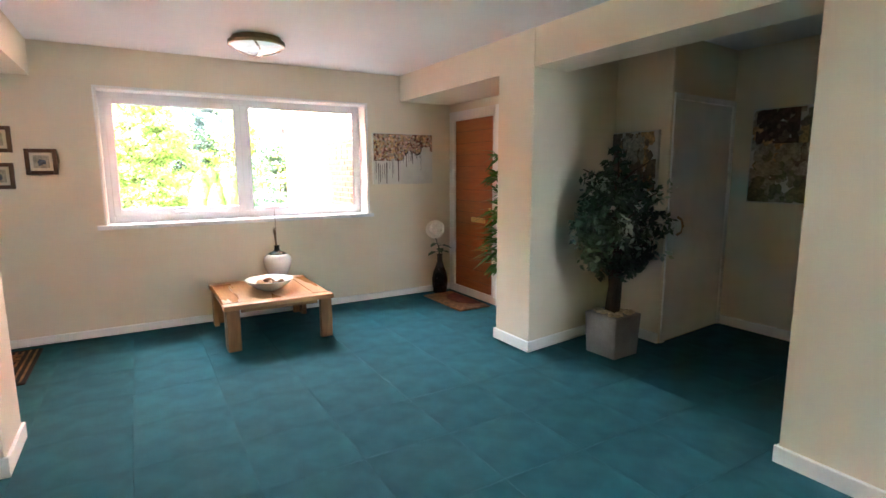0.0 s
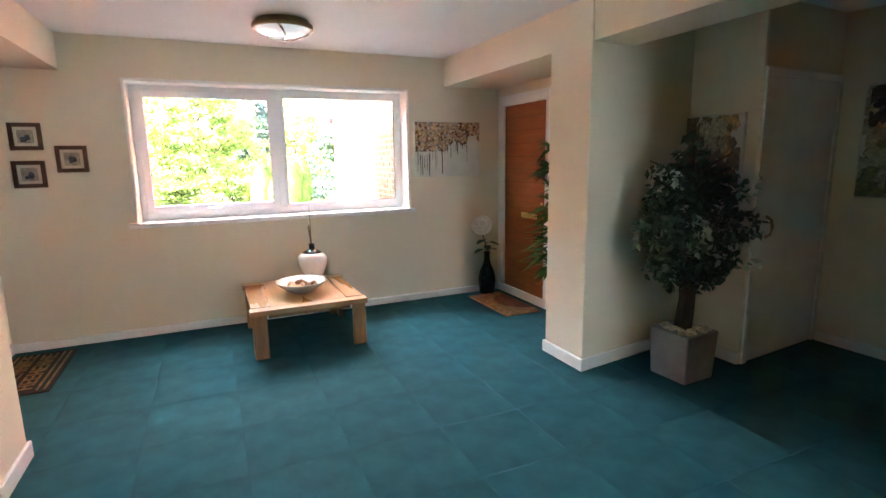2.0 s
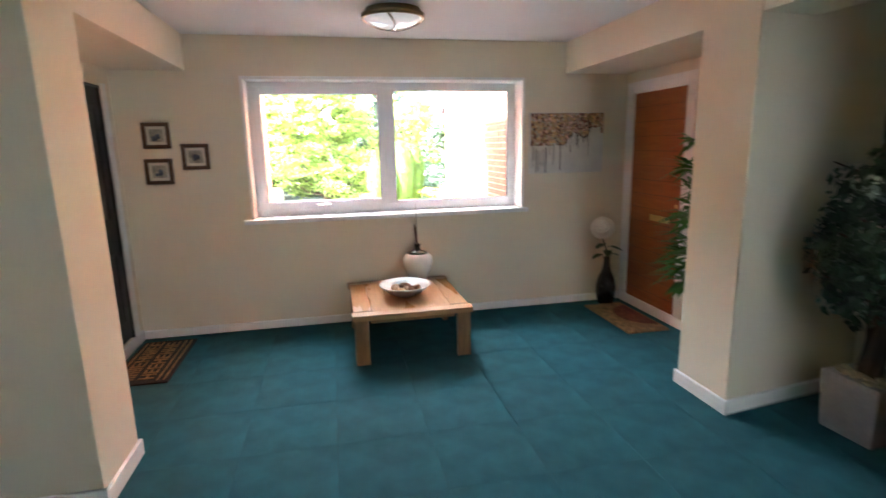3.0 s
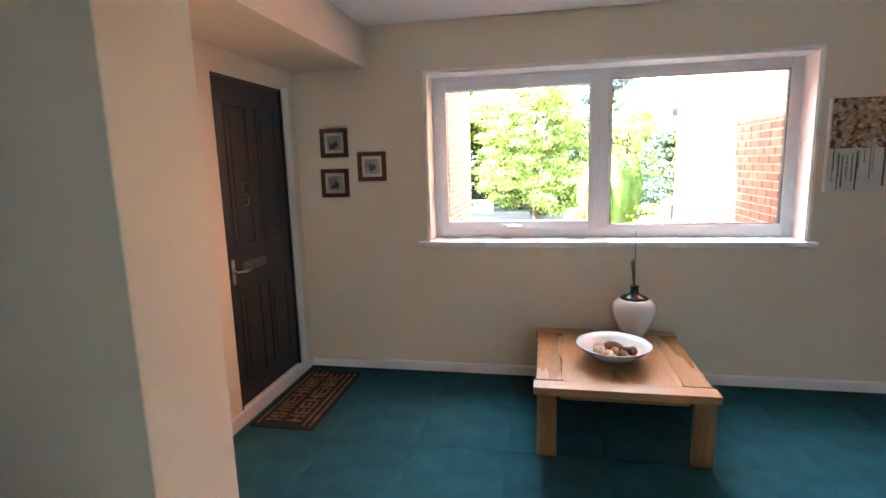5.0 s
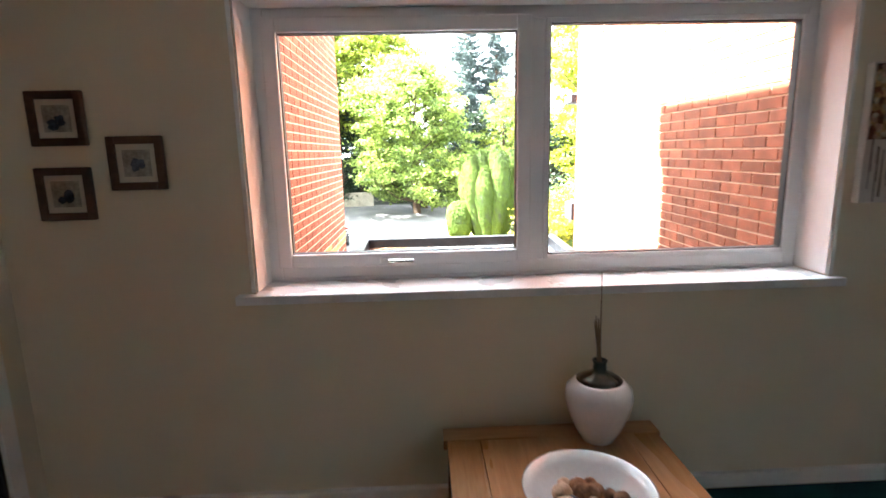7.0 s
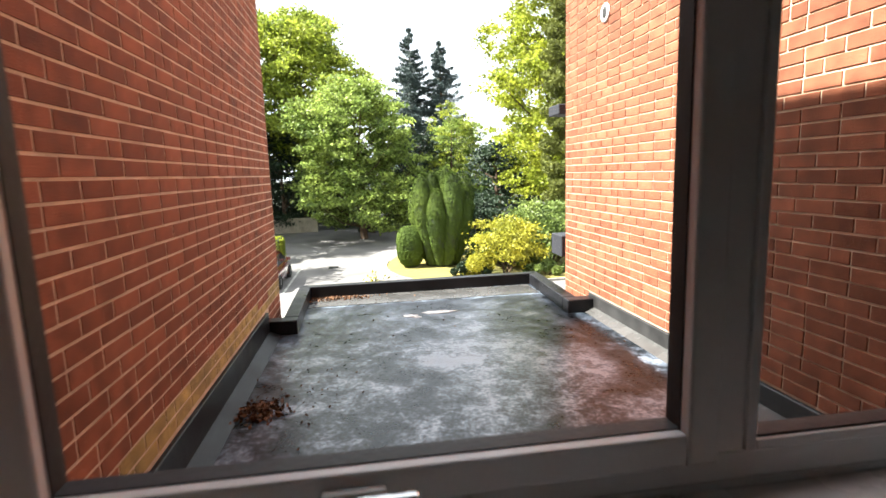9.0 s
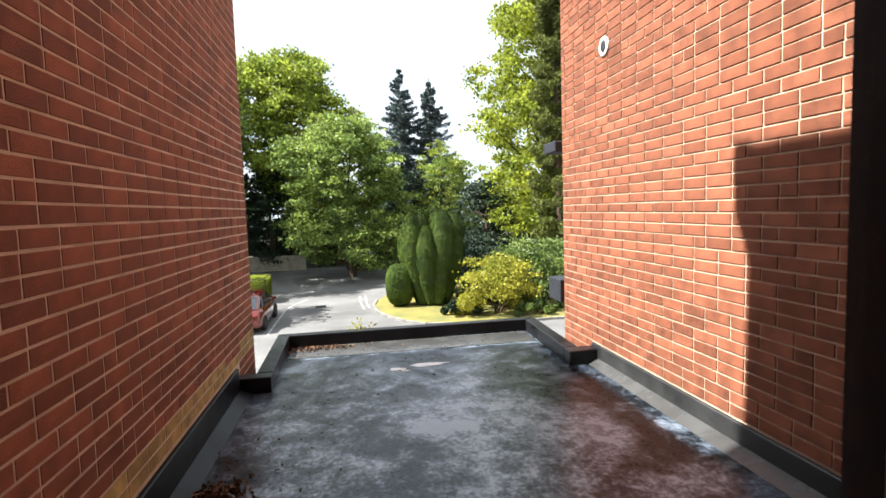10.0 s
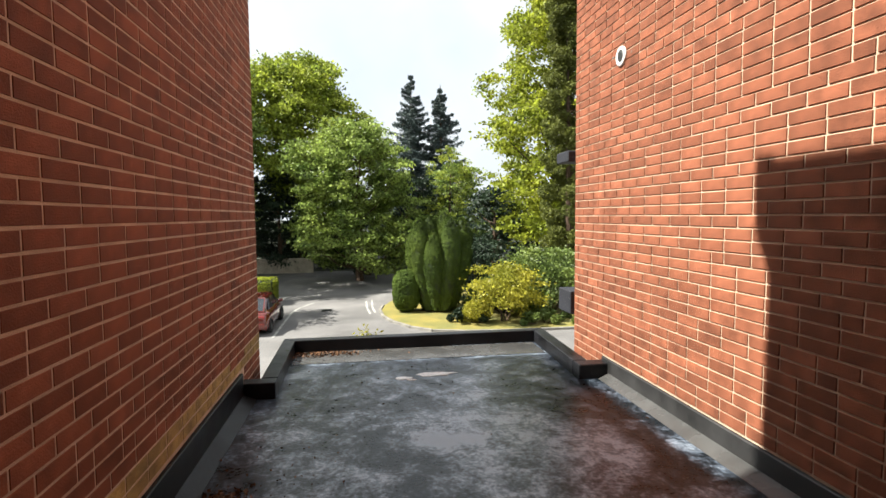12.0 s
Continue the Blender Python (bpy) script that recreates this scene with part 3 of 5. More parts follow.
def tree(name, label, x, y, top, spread, crown_low, leaf, leaf_size, clumps, per, seed, shape="round", trunk=0.25, base=GROUND_Z, category="tree"):
    """Tapered trunk with limbs that reach into a crown of ragged leaf clumps with gaps."""
    rng = np.random.default_rng(seed)
    t = thing(name, label, category, (x, y, base))
    h = top - base
    lo = crown_low - base
    bm = bmesh.new()
    lean = rng.normal(0, 0.02, 2) * h
    tube_bm(bm, [(0, 0, -0.1), (lean[0] * 0.3, lean[1] * 0.3, lo), (lean[0], lean[1], lo + (h - lo) * 0.72)], [trunk * 1.25, trunk, trunk * 0.25], 8)
    cs, rs = [], []
    for i in range(clumps):
        f = (i + 0.5) / clumps
        z = lo + (h - lo) * f
        if shape == "cone":
            w = spread * (1 - f) ** 0.85 + 0.15
        elif shape == "column":
            w = spread * (1 - 0.55 * f ** 3)
        else:
            w = spread * math.sqrt(max(0.05, 1 - (1.75 * (f - 0.42)) ** 2))
        a = i * 2.39996 + rng.normal(0, 0.4)
        k = w * (rng.random() ** 0.4 if shape != "cone" else rng.uniform(0.25, 1))
        k *= rng.uniform(0.85, 1.22) if shape == "round" else 1.0
        r = max(0.25, (0.25 if shape != "cone" else 0.04 + 0.11 * (1 - f)) * spread * rng.uniform(0.55, 1.3))
        c = (math.cos(a) * k * 0.92 + lean[0] * f, math.sin(a) * k * 0.92 + lean[1] * f, min(z, h - r * 0.7))
        cs.append(c), rs.append(r)
        if i % 3 == 0:
            start = Vector((lean[0] * f * 0.5, lean[1] * f * 0.5, max(lo * 0.6, c[2] - k * 0.7)))
            tube_bm(bm, [start, start.lerp(Vector(c), 0.5) + Vector((0, 0, -0.1 * k)), c], [trunk * 0.32, trunk * 0.2, trunk * 0.06], 5)
    part("trunk", bm, BARK, t)
    pts, nor = clump_points(cs, rs, per, seed + 1, 0.75 if shape != "cone" else 0.35)
    pts[:, 2] = np.maximum(pts[:, 2], 0.02)
    v, f = leaf_quads(pts, leaf_size, nor, seed + 2)
    raw_mesh("crown", v, f, leaf, t)
    return t


def shrub(name, label, x, y, w, h, leaf, leaf_size, n, seed, lobes=9, base=GROUND_Z, stems=True, low=0.0):
    """A bush of overlapping ragged lobes on a few stems."""
    rng = np.random.default_rng(seed)
    t = thing(name, label, "shrub", (x, y, base))
    cs, rs = [], []
    for i in range(lobes):
        a, k = rng.uniform(0, 6.28), w * 0.5 * rng.random() ** 0.5
        r = 0.30 * min(w, h) * rng.uniform(0.7, 1.2)
        cs.append((math.cos(a) * k, math.sin(a) * k, r * 0.7 + low + (h - 1.5 * r - low) * rng.random())), rs.append(r)
    cs.append((0, 0, h - 0.28 * min(w, h))), rs.append(0.28 * min(w, h))
    if stems:
        bm = bmesh.new()
        for c in cs[:5]:
            tube_bm(bm, [(c[0] * 0.1, c[1] * 0.1, -0.05), (c[0] * 0.5, c[1] * 0.5, c[2] * 0.5), c], [0.05, 0.035, 0.015], 5)
        part("stems", bm, BARK, t)
    per = n / sum(r * r for r in rs)
    pts, nor = clump_points(cs, rs, per, seed + 1, 0.95)
    pts[:, 2] = np.maximum(pts[:, 2], 0.02)
    v, f = leaf_quads(pts, leaf_size, nor, seed + 2)
    raw_mesh("foliage", v, f, leaf, t)
    return t


def spruce(x, y, top, spread, seed):
    """A pointed spruce: whorls of drooping boughs with fans of needles, open towards the tip."""
    r = random.Random(seed)
    t = thing("spruce_tree", "dark blue-green pointed spruce", "tree", (x, y, GROUND_Z))
    h = top - GROUND_Z
    bm = tube_bm(bmesh.new(), [(0, 0, -0.1), (0, 0, h * 0.5), (0, 0, h)], [0.34, 0.2, 0.03], 7)
    pts, nor = [], []
    rng = np.random.default_rng(seed)
    z = 3.0
    while z < h - 0.2:
        f = z / h
        for k in range(r.randint(5, 7)):
            a, ln = r.uniform(0, 6.283), (spread * (1 - f) ** 0.85 + 0.14) * r.uniform(0.55, 1.12)
            c, s, rise = math.cos(a), math.sin(a), r.uniform(-0.28, 0.12) + 0.3 * f
            tube_bm(bm, [(0, 0, z), (c * ln * 0.6, s * ln * 0.6, z + rise * ln * 0.6), (c * ln, s * ln, z + rise * ln + 0.08 * ln)], [0.05, 0.03, 0.01], 4)
            m = int(34 + 72 * ln)
            q = rng.random(m) ** 0.7
            side = rng.normal(0, 1, m) * 0.26 * ln * (1.15 - q)
            drop = -np.abs(rng.normal(0, 1, m)) * 0.17 - 0.05
            pts.append(np.stack([c * ln * q - s * side, s * ln * q + c * side, z + rise * ln * q + 0.08 * ln * q ** 3 + drop], 1))
        z += r.uniform(0.42, 0.66)
    part("trunk", bm, BARK, t)
    pts = np.concatenate(pts)
    v, f = leaf_quads(pts, 0.34, None, seed + 2, 0.3)
    raw_mesh("crown", v, f, LEAF_SPRUCE, t)
    return t


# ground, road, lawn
structure(bx("ground", -400, 400, -60, 700, GROUND_Z - 1, GROUND_Z, EARTH), "earth with tree shade put into its dark colour", "ground")
structure(part("road", prism_bm(bmesh.new(), ((-40, 5), (40, 5), (40, 19), (14, 19.6), (9, 22), (4, 31), (7, 38), (9, 43), (-9, 46), (-40, 44)), GROUND_Z - 0.3, GROUND_Z + 0.02), ASPHALT), "worn grey asphalt drive", "road")
lawn_edge = [(1.55, 26.6), (1.35, 25.2), (1.45, 23.6), (1.85, 22.3), (2.5, 21.1), (3.3, 20.3), (4.6, 19.9), (6.4, 19.75), (9.0, 19.7), (14, 19.8)]
structure(part("lawn", prism_bm(bmesh.new(), lawn_edge + [(16, 30), (4.5, 31), (2.2, 28.6)], GROUND_Z, GROUND_Z + 0.07, 0.02), LAWN), "dry yellow mown grass island", "lawn")
kerb = structure(new("kerb"), "pale concrete kerb stones round the lawn", "kerb")
for (xa, ya), (xb, yb) in zip(lawn_edge, lawn_edge[1:]):
    length = math.hypot(xb - xa, yb - ya)
    steps = max(1, round(length / 0.9))
    for i in range(steps):
        fx, gx = i / steps, (i + 1) / steps
        ax, ay, bx_, by = xa + (xb - xa) * fx, ya + (yb - ya) * fx, xa + (xb - xa) * gx, ya + (yb - ya) * gx
        nx, ny = -(by - ay), bx_ - ax
        q = 0.13 / math.hypot(nx, ny)
        nx, ny = -nx * q, -ny * q
        e = 0.01
        part("kerb_stone", prism_bm(bmesh.new(), ((ax + (bx_ - ax) * e, ay + (by - ay) * e), (bx_ - (bx_ - ax) * e, by - (by - ay) * e), (bx_ + nx, by + ny), (ax + nx, ay + ny)), GROUND_Z, GROUND_Z + 0.12, 0.01), KERB, kerb)
marks = structure(new("road_markings"), "worn white painted road lines", "road marking")
for i, (xa, ya, xb, yb, w) in enumerate(((-3.0, 20.4, -3.0, 25.6, 0.1), (-0.2, 15, -0.3, 19, 0.1), (0.62, 28.4, 0.66, 26.2, 0.09), (0.66, 26.2, 0.80, 24.6, 0.09), (0.92, 28.6, 0.94, 26.2, 0.09), (0.94, 26.2, 1.06, 24.8, 0.09), (-3.0, 25.6, -2.75, 27.0, 0.07), (-2.75, 27.0, -2.2, 28.4, 0.07))):
    dx, dy = xb - xa, yb - ya
    q = w / 2 / math.hypot(dx, dy)
    part("painted_line", prism_bm(bmesh.new(), ((xa - dy * q, ya + dx * q), (xb - dy * q, yb + dx * q), (xb + dy * q, yb - dx * q), (xa + dy * q, ya - dx * q)), GROUND_Z + 0.019, GROUND_Z + 0.025), PAINTLINE, marks)

# planting near the drive
topiary = thing("clipped_cypress", "tall clipped cypress with fluted rounded lobes on the lawn", "tree", (4.15, 24.7, GROUND_Z + 0.07))
part("trunk", tube_bm(bmesh.new(), [(0, 0, -0.1), (0, 0, 3)], [0.2, 0.1], 8), BARK, topiary)
rng = np.random.default_rng(5)
pp, nn = [], []
for i in range(13):
    a = i * 2 * math.pi / 9 + 0.2
    out, top, r = (rng.uniform(1.02, 1.30), rng.uniform(3.7, 4.65), rng.uniform(0.46, 0.60)) if i < 9 else (0.60, rng.uniform(4.5, 4.9), 0.58)
    m = 9000
    t, w = rng.random(m) ** 0.8, rng.uniform(0, 2 * math.pi, m)
    swell = r * (0.55 + 0.45 * np.sin(np.clip(t / 0.75, 0, 1) * math.pi / 2)) * np.sqrt(np.clip(1 - np.clip((t - 0.68) / 0.32, 0, 1) ** 2, 0, 1))
    swell = swell * (1 + 0.06 * np.sin(w * 3 + t * 9 + i) + 0.05 * np.sin(t * 26 + 2 * w + i) + rng.normal(0, 0.025, m))
    lean = out * (0.50 + 0.50 * np.sin(np.clip(t * 1.25, 0, 1) * math.pi / 2))
    side = np.stack([np.cos(w), np.sin(w), np.zeros(m)], 1)
    rise = np.clip((t - 0.62) / 0.38, 0, 1)[:, None]
    pp.append(np.stack([math.cos(a) * lean, math.sin(a) * lean * 0.9, 0.1 + top * t], 1) + side * swell[:, None])
    n_ = side * (1 - rise) + np.array([0, 0, 1.0]) * rise
    nn.append(n_ / np.linalg.norm(n_, axis=1, keepdims=True))
    bm = bmesh.new()
    steps = [q / 14 for q in range(15)]
    radii = [0.9 * r * (0.55 + 0.45 * math.sin(min(1, q / 0.75) * math.pi / 2)) * math.sqrt(max(0.001, 1 - max(0, (q - 0.68) / 0.32) ** 2)) for q in steps]
    path = [out * (0.50 + 0.50 * math.sin(min(1, q * 1.25) * math.pi / 2)) for q in steps]
    tube_bm(bm, [(math.cos(a) * d, math.sin(a) * d * 0.9, 0.08 + top * q * 0.985) for d, q in zip(path, steps)], radii, 12)
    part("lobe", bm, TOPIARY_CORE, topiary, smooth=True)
pts, nor = np.concatenate(pp), np.concatenate(nn)
v, f = leaf_quads(pts, 0.085, nor, 6, 0.55, True)
raw_mesh("foliage", v, f, LEAF_TOPIARY, topiary)

ball = thing("clipped_bush", "low clipped evergreen bush with a rounded top", "shrub", (2.55, 24.6, GROUND_Z + 0.07))
part("stems", tube_bm(bmesh.new(), [(0, 0, -0.1), (0, 0, 1.0)], [0.08, 0.05], 6), BARK, ball)
d = rng.normal(size=(15000, 3))
d /= np.linalg.norm(d, axis=1, keepdims=True)
sq = np.sign(d) * np.abs(d) ** 0.75
p = sq * np.array([0.68, 0.68, 1.02]) * rng.uniform(0.88, 1.02, (15000, 1)) + (0, 0, 1.04)
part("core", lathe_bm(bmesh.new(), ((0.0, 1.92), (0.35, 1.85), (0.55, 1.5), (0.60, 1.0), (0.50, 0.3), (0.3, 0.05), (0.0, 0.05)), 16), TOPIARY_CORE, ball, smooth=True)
v, f = leaf_quads(p, 0.085, d, 7, 0.5, True)
raw_mesh("foliage", v, f, LEAF_TOPIARY, ball)

shrub("golden_shrub", "golden-leaved open shrub on the lawn", 6.55, 21.6, 2.7, 2.75, LEAF_GOLD, 0.15, 7500, 11, 14, low=0.5)
shrub("golden_hedge_bush", "low golden-green clipped bush", 5.35, 21.4, 1.1, 1.1, LEAF_GOLD, 0.10, 4200, 12, 8)
shrub("laurel_bush", "large glossy laurel bush", 9.3, 23.4, 3.6, 3.4, LEAF_LAUREL, 0.17, 12000, 13, 16)
shrub("laurel_bush", "mid green bush behind the golden shrub", 7.2, 23.6, 3.0, 2.2, LEAF_LAUREL, 0.16, 8000, 14, 12)
shrub("grey_leaved_shrub", "grey-green glossy shrub under trees", 6.9, 27.5, 3.4, 3.6, LEAF_DARK, 0.18, 8000, 15, 12)
shrub("ground_cover", "dark low ground cover plants", 4.9, 22.0, 2.2, 0.7, LEAF_DARK, 0.12, 5000, 16, 10)
shrub("ground_cover", "dark low ground cover plants", 8.2, 20.9, 3.0, 0.7, LEAF_LAUREL, 0.12, 6000, 17, 12)
hedge = thing("clipped_hedge", "sunlit square-clipped hedge behind the car", "hedge", (-5.3, 28.6, GROUND_Z))
d = np.random.default_rng(18).uniform(-1, 1, (14000, 3))
axis = np.abs(d).argmax(1)
d[np.arange(len(d)), axis] = np.sign(d[np.arange(len(d)), axis])
nor = np.zeros_like(d)
nor[np.arange(len(d)), axis] = d[np.arange(len(d)), axis]
p = d * np.array([1.1, 0.9, 0.70]) * np.random.default_rng(19).uniform(0.93, 1.02, (len(d), 1)) + (0, 0, 0.72)
v, f = leaf_quads(p, 0.10, nor, 20, 0.55, True)
raw_mesh("foliage", v, f, LEAF_LIME, hedge)
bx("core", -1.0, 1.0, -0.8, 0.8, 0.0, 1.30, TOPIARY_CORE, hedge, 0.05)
shrub("dark_shrub", "dark low shrub beside the drive", 1.1, 41.0, 2.6, 1.3, LEAF_DARK, 0.16, 4000, 19, 9)
structure(part("garden_wall", box_bm(bmesh.new(), -12, -3.75, 43.9, 44.3, GROUND_Z, GROUND_Z + 1.25, 0.03), GARDENWALL), "low pale rendered garden wall", "wall")

# trees
tree("maple_tree", "tall leafy maple in full sun", -4.9, 47, 15.8, 5.6, 3.4, LEAF_MAPLE, 0.33, 96, 270, 21, trunk=0.32)
tree("lime_tree", "broad fresh green tree by the drive", 0.2, 37.5, 8.2, 4.6, -1.6, LEAF_MID, 0.26, 100, 420, 22, trunk=0.24)
spruce(6.3, 62, 18.4, 6.6, 23)
spruce(10.0, 63, 17.6, 6.4, 24)
tree("sycamore_tree", "tall yellow-green sycamore with low boughs", 14.5, 35, 18.5, 5.2, -0.5, LEAF_LIME, 0.29, 130, 320, 25, trunk=0.34)
tree("cypress_tree", "tall dark olive cypress", 11.9, 27.0, 15.5, 1.5, -1.2, LEAF_CYPRESS, 0.15, 230, 2400, 26, "column", 0.2)
tree("young_birch_tree", "slender yellowish young tree", 7.8, 44, 7.6, 2.1, 1.0, LEAF_MAPLE, 0.18, 34, 480, 27, trunk=0.12)
tree("small_tree", "mid green tree among shrubs", 9.3, 47, 6.2, 3.6, -1.5, LEAF_MID, 0.28, 46, 360, 28, trunk=0.2)
tree("holly_tree", "dark evergreen tree under the maple", -6.6, 45.5, 5.6, 3.3, -2.6, LEAF_DARK, 0.26, 46, 420, 29, trunk=0.2)
tree("holly_tree", "dark evergreen tree under the maple", -2.4, 48, 4.6, 3.0, -2.8, LEAF_DARK, 0.26, 40, 420, 30, trunk=0.2)
tree("yew_tree", "dark spreading yew behind the drive", 4.6, 45, 5.2, 3.6, -2.8, LEAF_DARK, 0.26, 46, 420, 31, trunk=0.25)
tree("yew_tree", "dark spreading yew behind the drive", 9.8, 36, 3.6, 3.0, -2.8, LEAF_DARK, 0.26, 40, 420, 32, trunk=0.25)

# deep woodland behind, and unseen trees added to shade the drive
rng = np.random.default_rng(40)
cs, rs = [], []
for i in range(190):
    cs.append((rng.uniform(-36, 42), rng.uniform(52, 60), rng.uniform(GROUND_Z, 3.5))), rs.append(rng.uniform(1.3, 2.6))
pts, nor = clump_points(cs, rs, 60, 41)
v, f = leaf_quads(pts, 0.5, nor, 42)
tagged(raw_mesh("woodland", v, f, LEAF_DARK), "deep dark woodland edge behind the drive", "woodland", kind="stuff")
tree("shade_tree", "unseen leafy tree added to shade the drive", -11.6, 32.5, 13.5, 4.0, 0.5, LEAF_MID, 0.34, 70, 300, 54, trunk=0.3)
tree("shade_tree", "unseen leafy tree added to shade the drive", -12.5, 49.5, 16, 4.4, 0.5, LEAF_MID, 0.34, 60, 260, 55, trunk=0.3)
tree("shade_tree", "unseen leafy tree added to shade the drive", -17, 55, 16, 5.0, 0.5, LEAF_MAPLE, 0.36, 60, 240, 56, trunk=0.3)
tree("shade_tree", "unseen leafy tree added to shade the drive", -13.5, 38, 14, 4.4, 0.5, LEAF_MAPLE, 0.34, 60, 240, 50, trunk=0.3)
tree("shade_tree", "unseen leafy tree added to shade the drive", -11.8, 41.5, 16.5, 4.0, 0.5, LEAF_MID, 0.34, 70, 300, 53, trunk=0.3)
tree("shade_tree", "unseen leafy tree added to shade the drive", -14, 45, 15, 4.6, 0.5, LEAF_MID, 0.34, 60, 240, 51, trunk=0.3)
tree("shade_tree", "unseen leafy tree added to shade the drive", -12.2, 24, 9.5, 3.4, 0.5, LEAF_MID, 0.30, 50, 240, 52, trunk=0.25)


# parked car
def wheel(parent, x, y, side):
    w = part("wheel", lathe_bm(bmesh.new(), ((0.18, -0.1), (0.29, -0.1), (0.315, -0.07), (0.315, 0.07), (0.29, 0.1), (0.18, 0.1), (0.18, -0.1)), 24), TYRE, parent, smooth=True)
    w.matrix_basis = pose(x, y, 0.315, 0, 90 * side, 0)
    part("rim", lathe_bm(bmesh.new(), ((0.0, 0.06), (0.06, 0.075), (0.075, 0.05), (0.15, 0.045), (0.19, 0.095), (0.19, -0.08), (0.0, -0.08)), 20), ALLOY, w, "silver alloy rim", smooth=True)


def loft(bm, rows):
    """A skin over cross sections, each a ring of points."""
    rings = [[bm.verts.new(p) for p in r] for r in rows]
    n = len(rings[0])
    for a, b in zip(rings, rings[1:]):
        for i in range(n):
            bm.faces.new((a[i], a[(i + 1) % n], b[(i + 1) % n], b[i]))
    bm.faces.new(rings[0][::-1]), bm.faces.new(rings[-1])
    bmesh.ops.recalc_face_normals(bm, faces=bm.faces[:])
    return bm


car = thing("parked_car", "dark red saloon car parked beside the drive", "car", (-4.08, 22.7, GROUND_Z + 0.02))
ring = lambda y, w, z0, z1: [(-w, y, z0 + 0.08), (-w * 0.94, y, z0), (w * 0.94, y, z0), (w, y, z0 + 0.08), (w, y, z1 - 0.12), (w * 0.9, y, z1), (-w * 0.9, y, z1), (-w, y, z1 - 0.12)]
body = part("body", loft(bmesh.new(), [ring(-2.15, 0.72, 0.32, 0.72), ring(-2.05, 0.82, 0.24, 0.88), ring(-1.3, 0.86, 0.2, 0.93), ring(0, 0.87, 0.2, 0.93), ring(1.2, 0.86, 0.2, 0.90), ring(2.0, 0.8, 0.24, 0.76), ring(2.15, 0.66, 0.34, 0.62)]), CARRED, car, smooth=True)
cab = part("cabin", loft(bmesh.new(), [ring(-1.75, 0.74, 0.84, 0.93), ring(-1.0, 0.66, 0.84, 1.40), ring(0.35, 0.66, 0.84, 1.43), ring(1.25, 0.76, 0.84, 0.92)]), CARRED, car)
for y0, y1, y2, y3 in ((-1.05, -0.25, -0.28, -0.92), (-0.17, 0.85, 0.32, -0.2)):
    for s in (-1, 1):
        bm = bmesh.new()
        lo, hi = 0.785 * s, 0.70 * s
        bm.faces.new([bm.verts.new(p) for p in ((lo, y0 - 0.12 if y0 < -1 else y0, 0.93), (lo, y1, 0.93), (hi, y2, 1.33), (hi, y3, 1.33))])
        r = bmesh.ops.extrude_face_region(bm, geom=bm.faces[:])
        bmesh.ops.translate(bm, vec=(-0.05 * s, 0, 0), verts=[q for q in r["geom"] if isinstance(q, bmesh.types.BMVert)])
        bmesh.ops.recalc_face_normals(bm, faces=bm.faces[:])
        part("side_window", bm, CARGLASS, car)
for nm, ya, yb in (("rear_window", -1.70, -1.08), ("windscreen", 1.2, 0.45)):
    bm = bmesh.new()
    sgn = -1 if ya < 0 else 1
    bm.faces.new([bm.verts.new(p) for p in ((-0.62, ya + 0.03 * sgn, 0.96), (0.62, ya + 0.03 * sgn, 0.96), (0.56, yb + 0.03 * sgn, 1.36), (-0.56, yb + 0.03 * sgn, 1.36))])
    r = bmesh.ops.extrude_face_region(bm, geom=bm.faces[:])
    bmesh.ops.translate(bm, vec=(0, -0.04 * sgn, -0.02), verts=[q for q in r["geom"] if isinstance(q, bmesh.types.BMVert)])
    bmesh.ops.recalc_face_normals(bm, faces=bm.faces[:])
    part(nm, bm, CARGLASS, car)
for s in (-1, 1):
    wheel(car, 0.80 * s, -1.35, s), wheel(car, 0.80 * s, 1.35, s)
    part("tail_lamp", box_bm(bmesh.new(), 0.62 * s - 0.13, 0.62 * s + 0.13, -2.13, -2.06, 0.62, 0.80, 0.02), LAMPRED, car)
    part("wing_mirror", box_bm(bmesh.new(), 0.93 * s - 0.09, 0.93 * s + 0.09, 0.72, 0.82, 0.92, 1.05, 0.03, 2), CARRED, car)
part("bumper", box_bm(bmesh.new(), -0.78, 0.78, -2.2, -2.02, 0.34, 0.52, 0.04, 2), CARRED, car)

# flue on the brick wall
flue = thing("wall_flue", "round white flue terminal with a grey core", "flue", (RB_X, 3.99, 2.91))
collar = part("collar", lathe_bm(bmesh.new(), ((0.048, 0.0), (0.080, 0.0), (0.082, 0.006), (0.078, 0.014), (0.056, 0.017), (0.050, 0.013), (0.048, 0.0)), 36), TRIM, flue, smooth=True)
collar.matrix_basis = pose(0, 0, 0, 0, -90, 0)
core = part("core", lathe_bm(bmesh.new(), ((0.0, 0.013), (0.03, 0.0135), (0.049, 0.012), (0.049, -0.002), (0, -0.002)), 24), FLASHG, flue, "dark grey core", smooth=True)
core.matrix_basis = pose(0, 0, 0, 0, -90, 0)
for dy, dz in ((-0.16, -0.01), (0.15, 0.03)):
    plug = thing("wall_plug", "small pale plugged hole beside the flue", "wall plug", (RB_X, 3.99 + dy, 2.91 + dz))
    part("plug_cap", lathe_bm(bmesh.new(), ((0, 0.004), (0.008, 0.003), (0.011, 0.0), (0.011, -0.004), (0, -0.004)), 12), KERB, plug).matrix_basis = pose(0, 0, 0, 0, -90, 0)

# leaf litter on the roof
rng = np.random.default_rng(60)


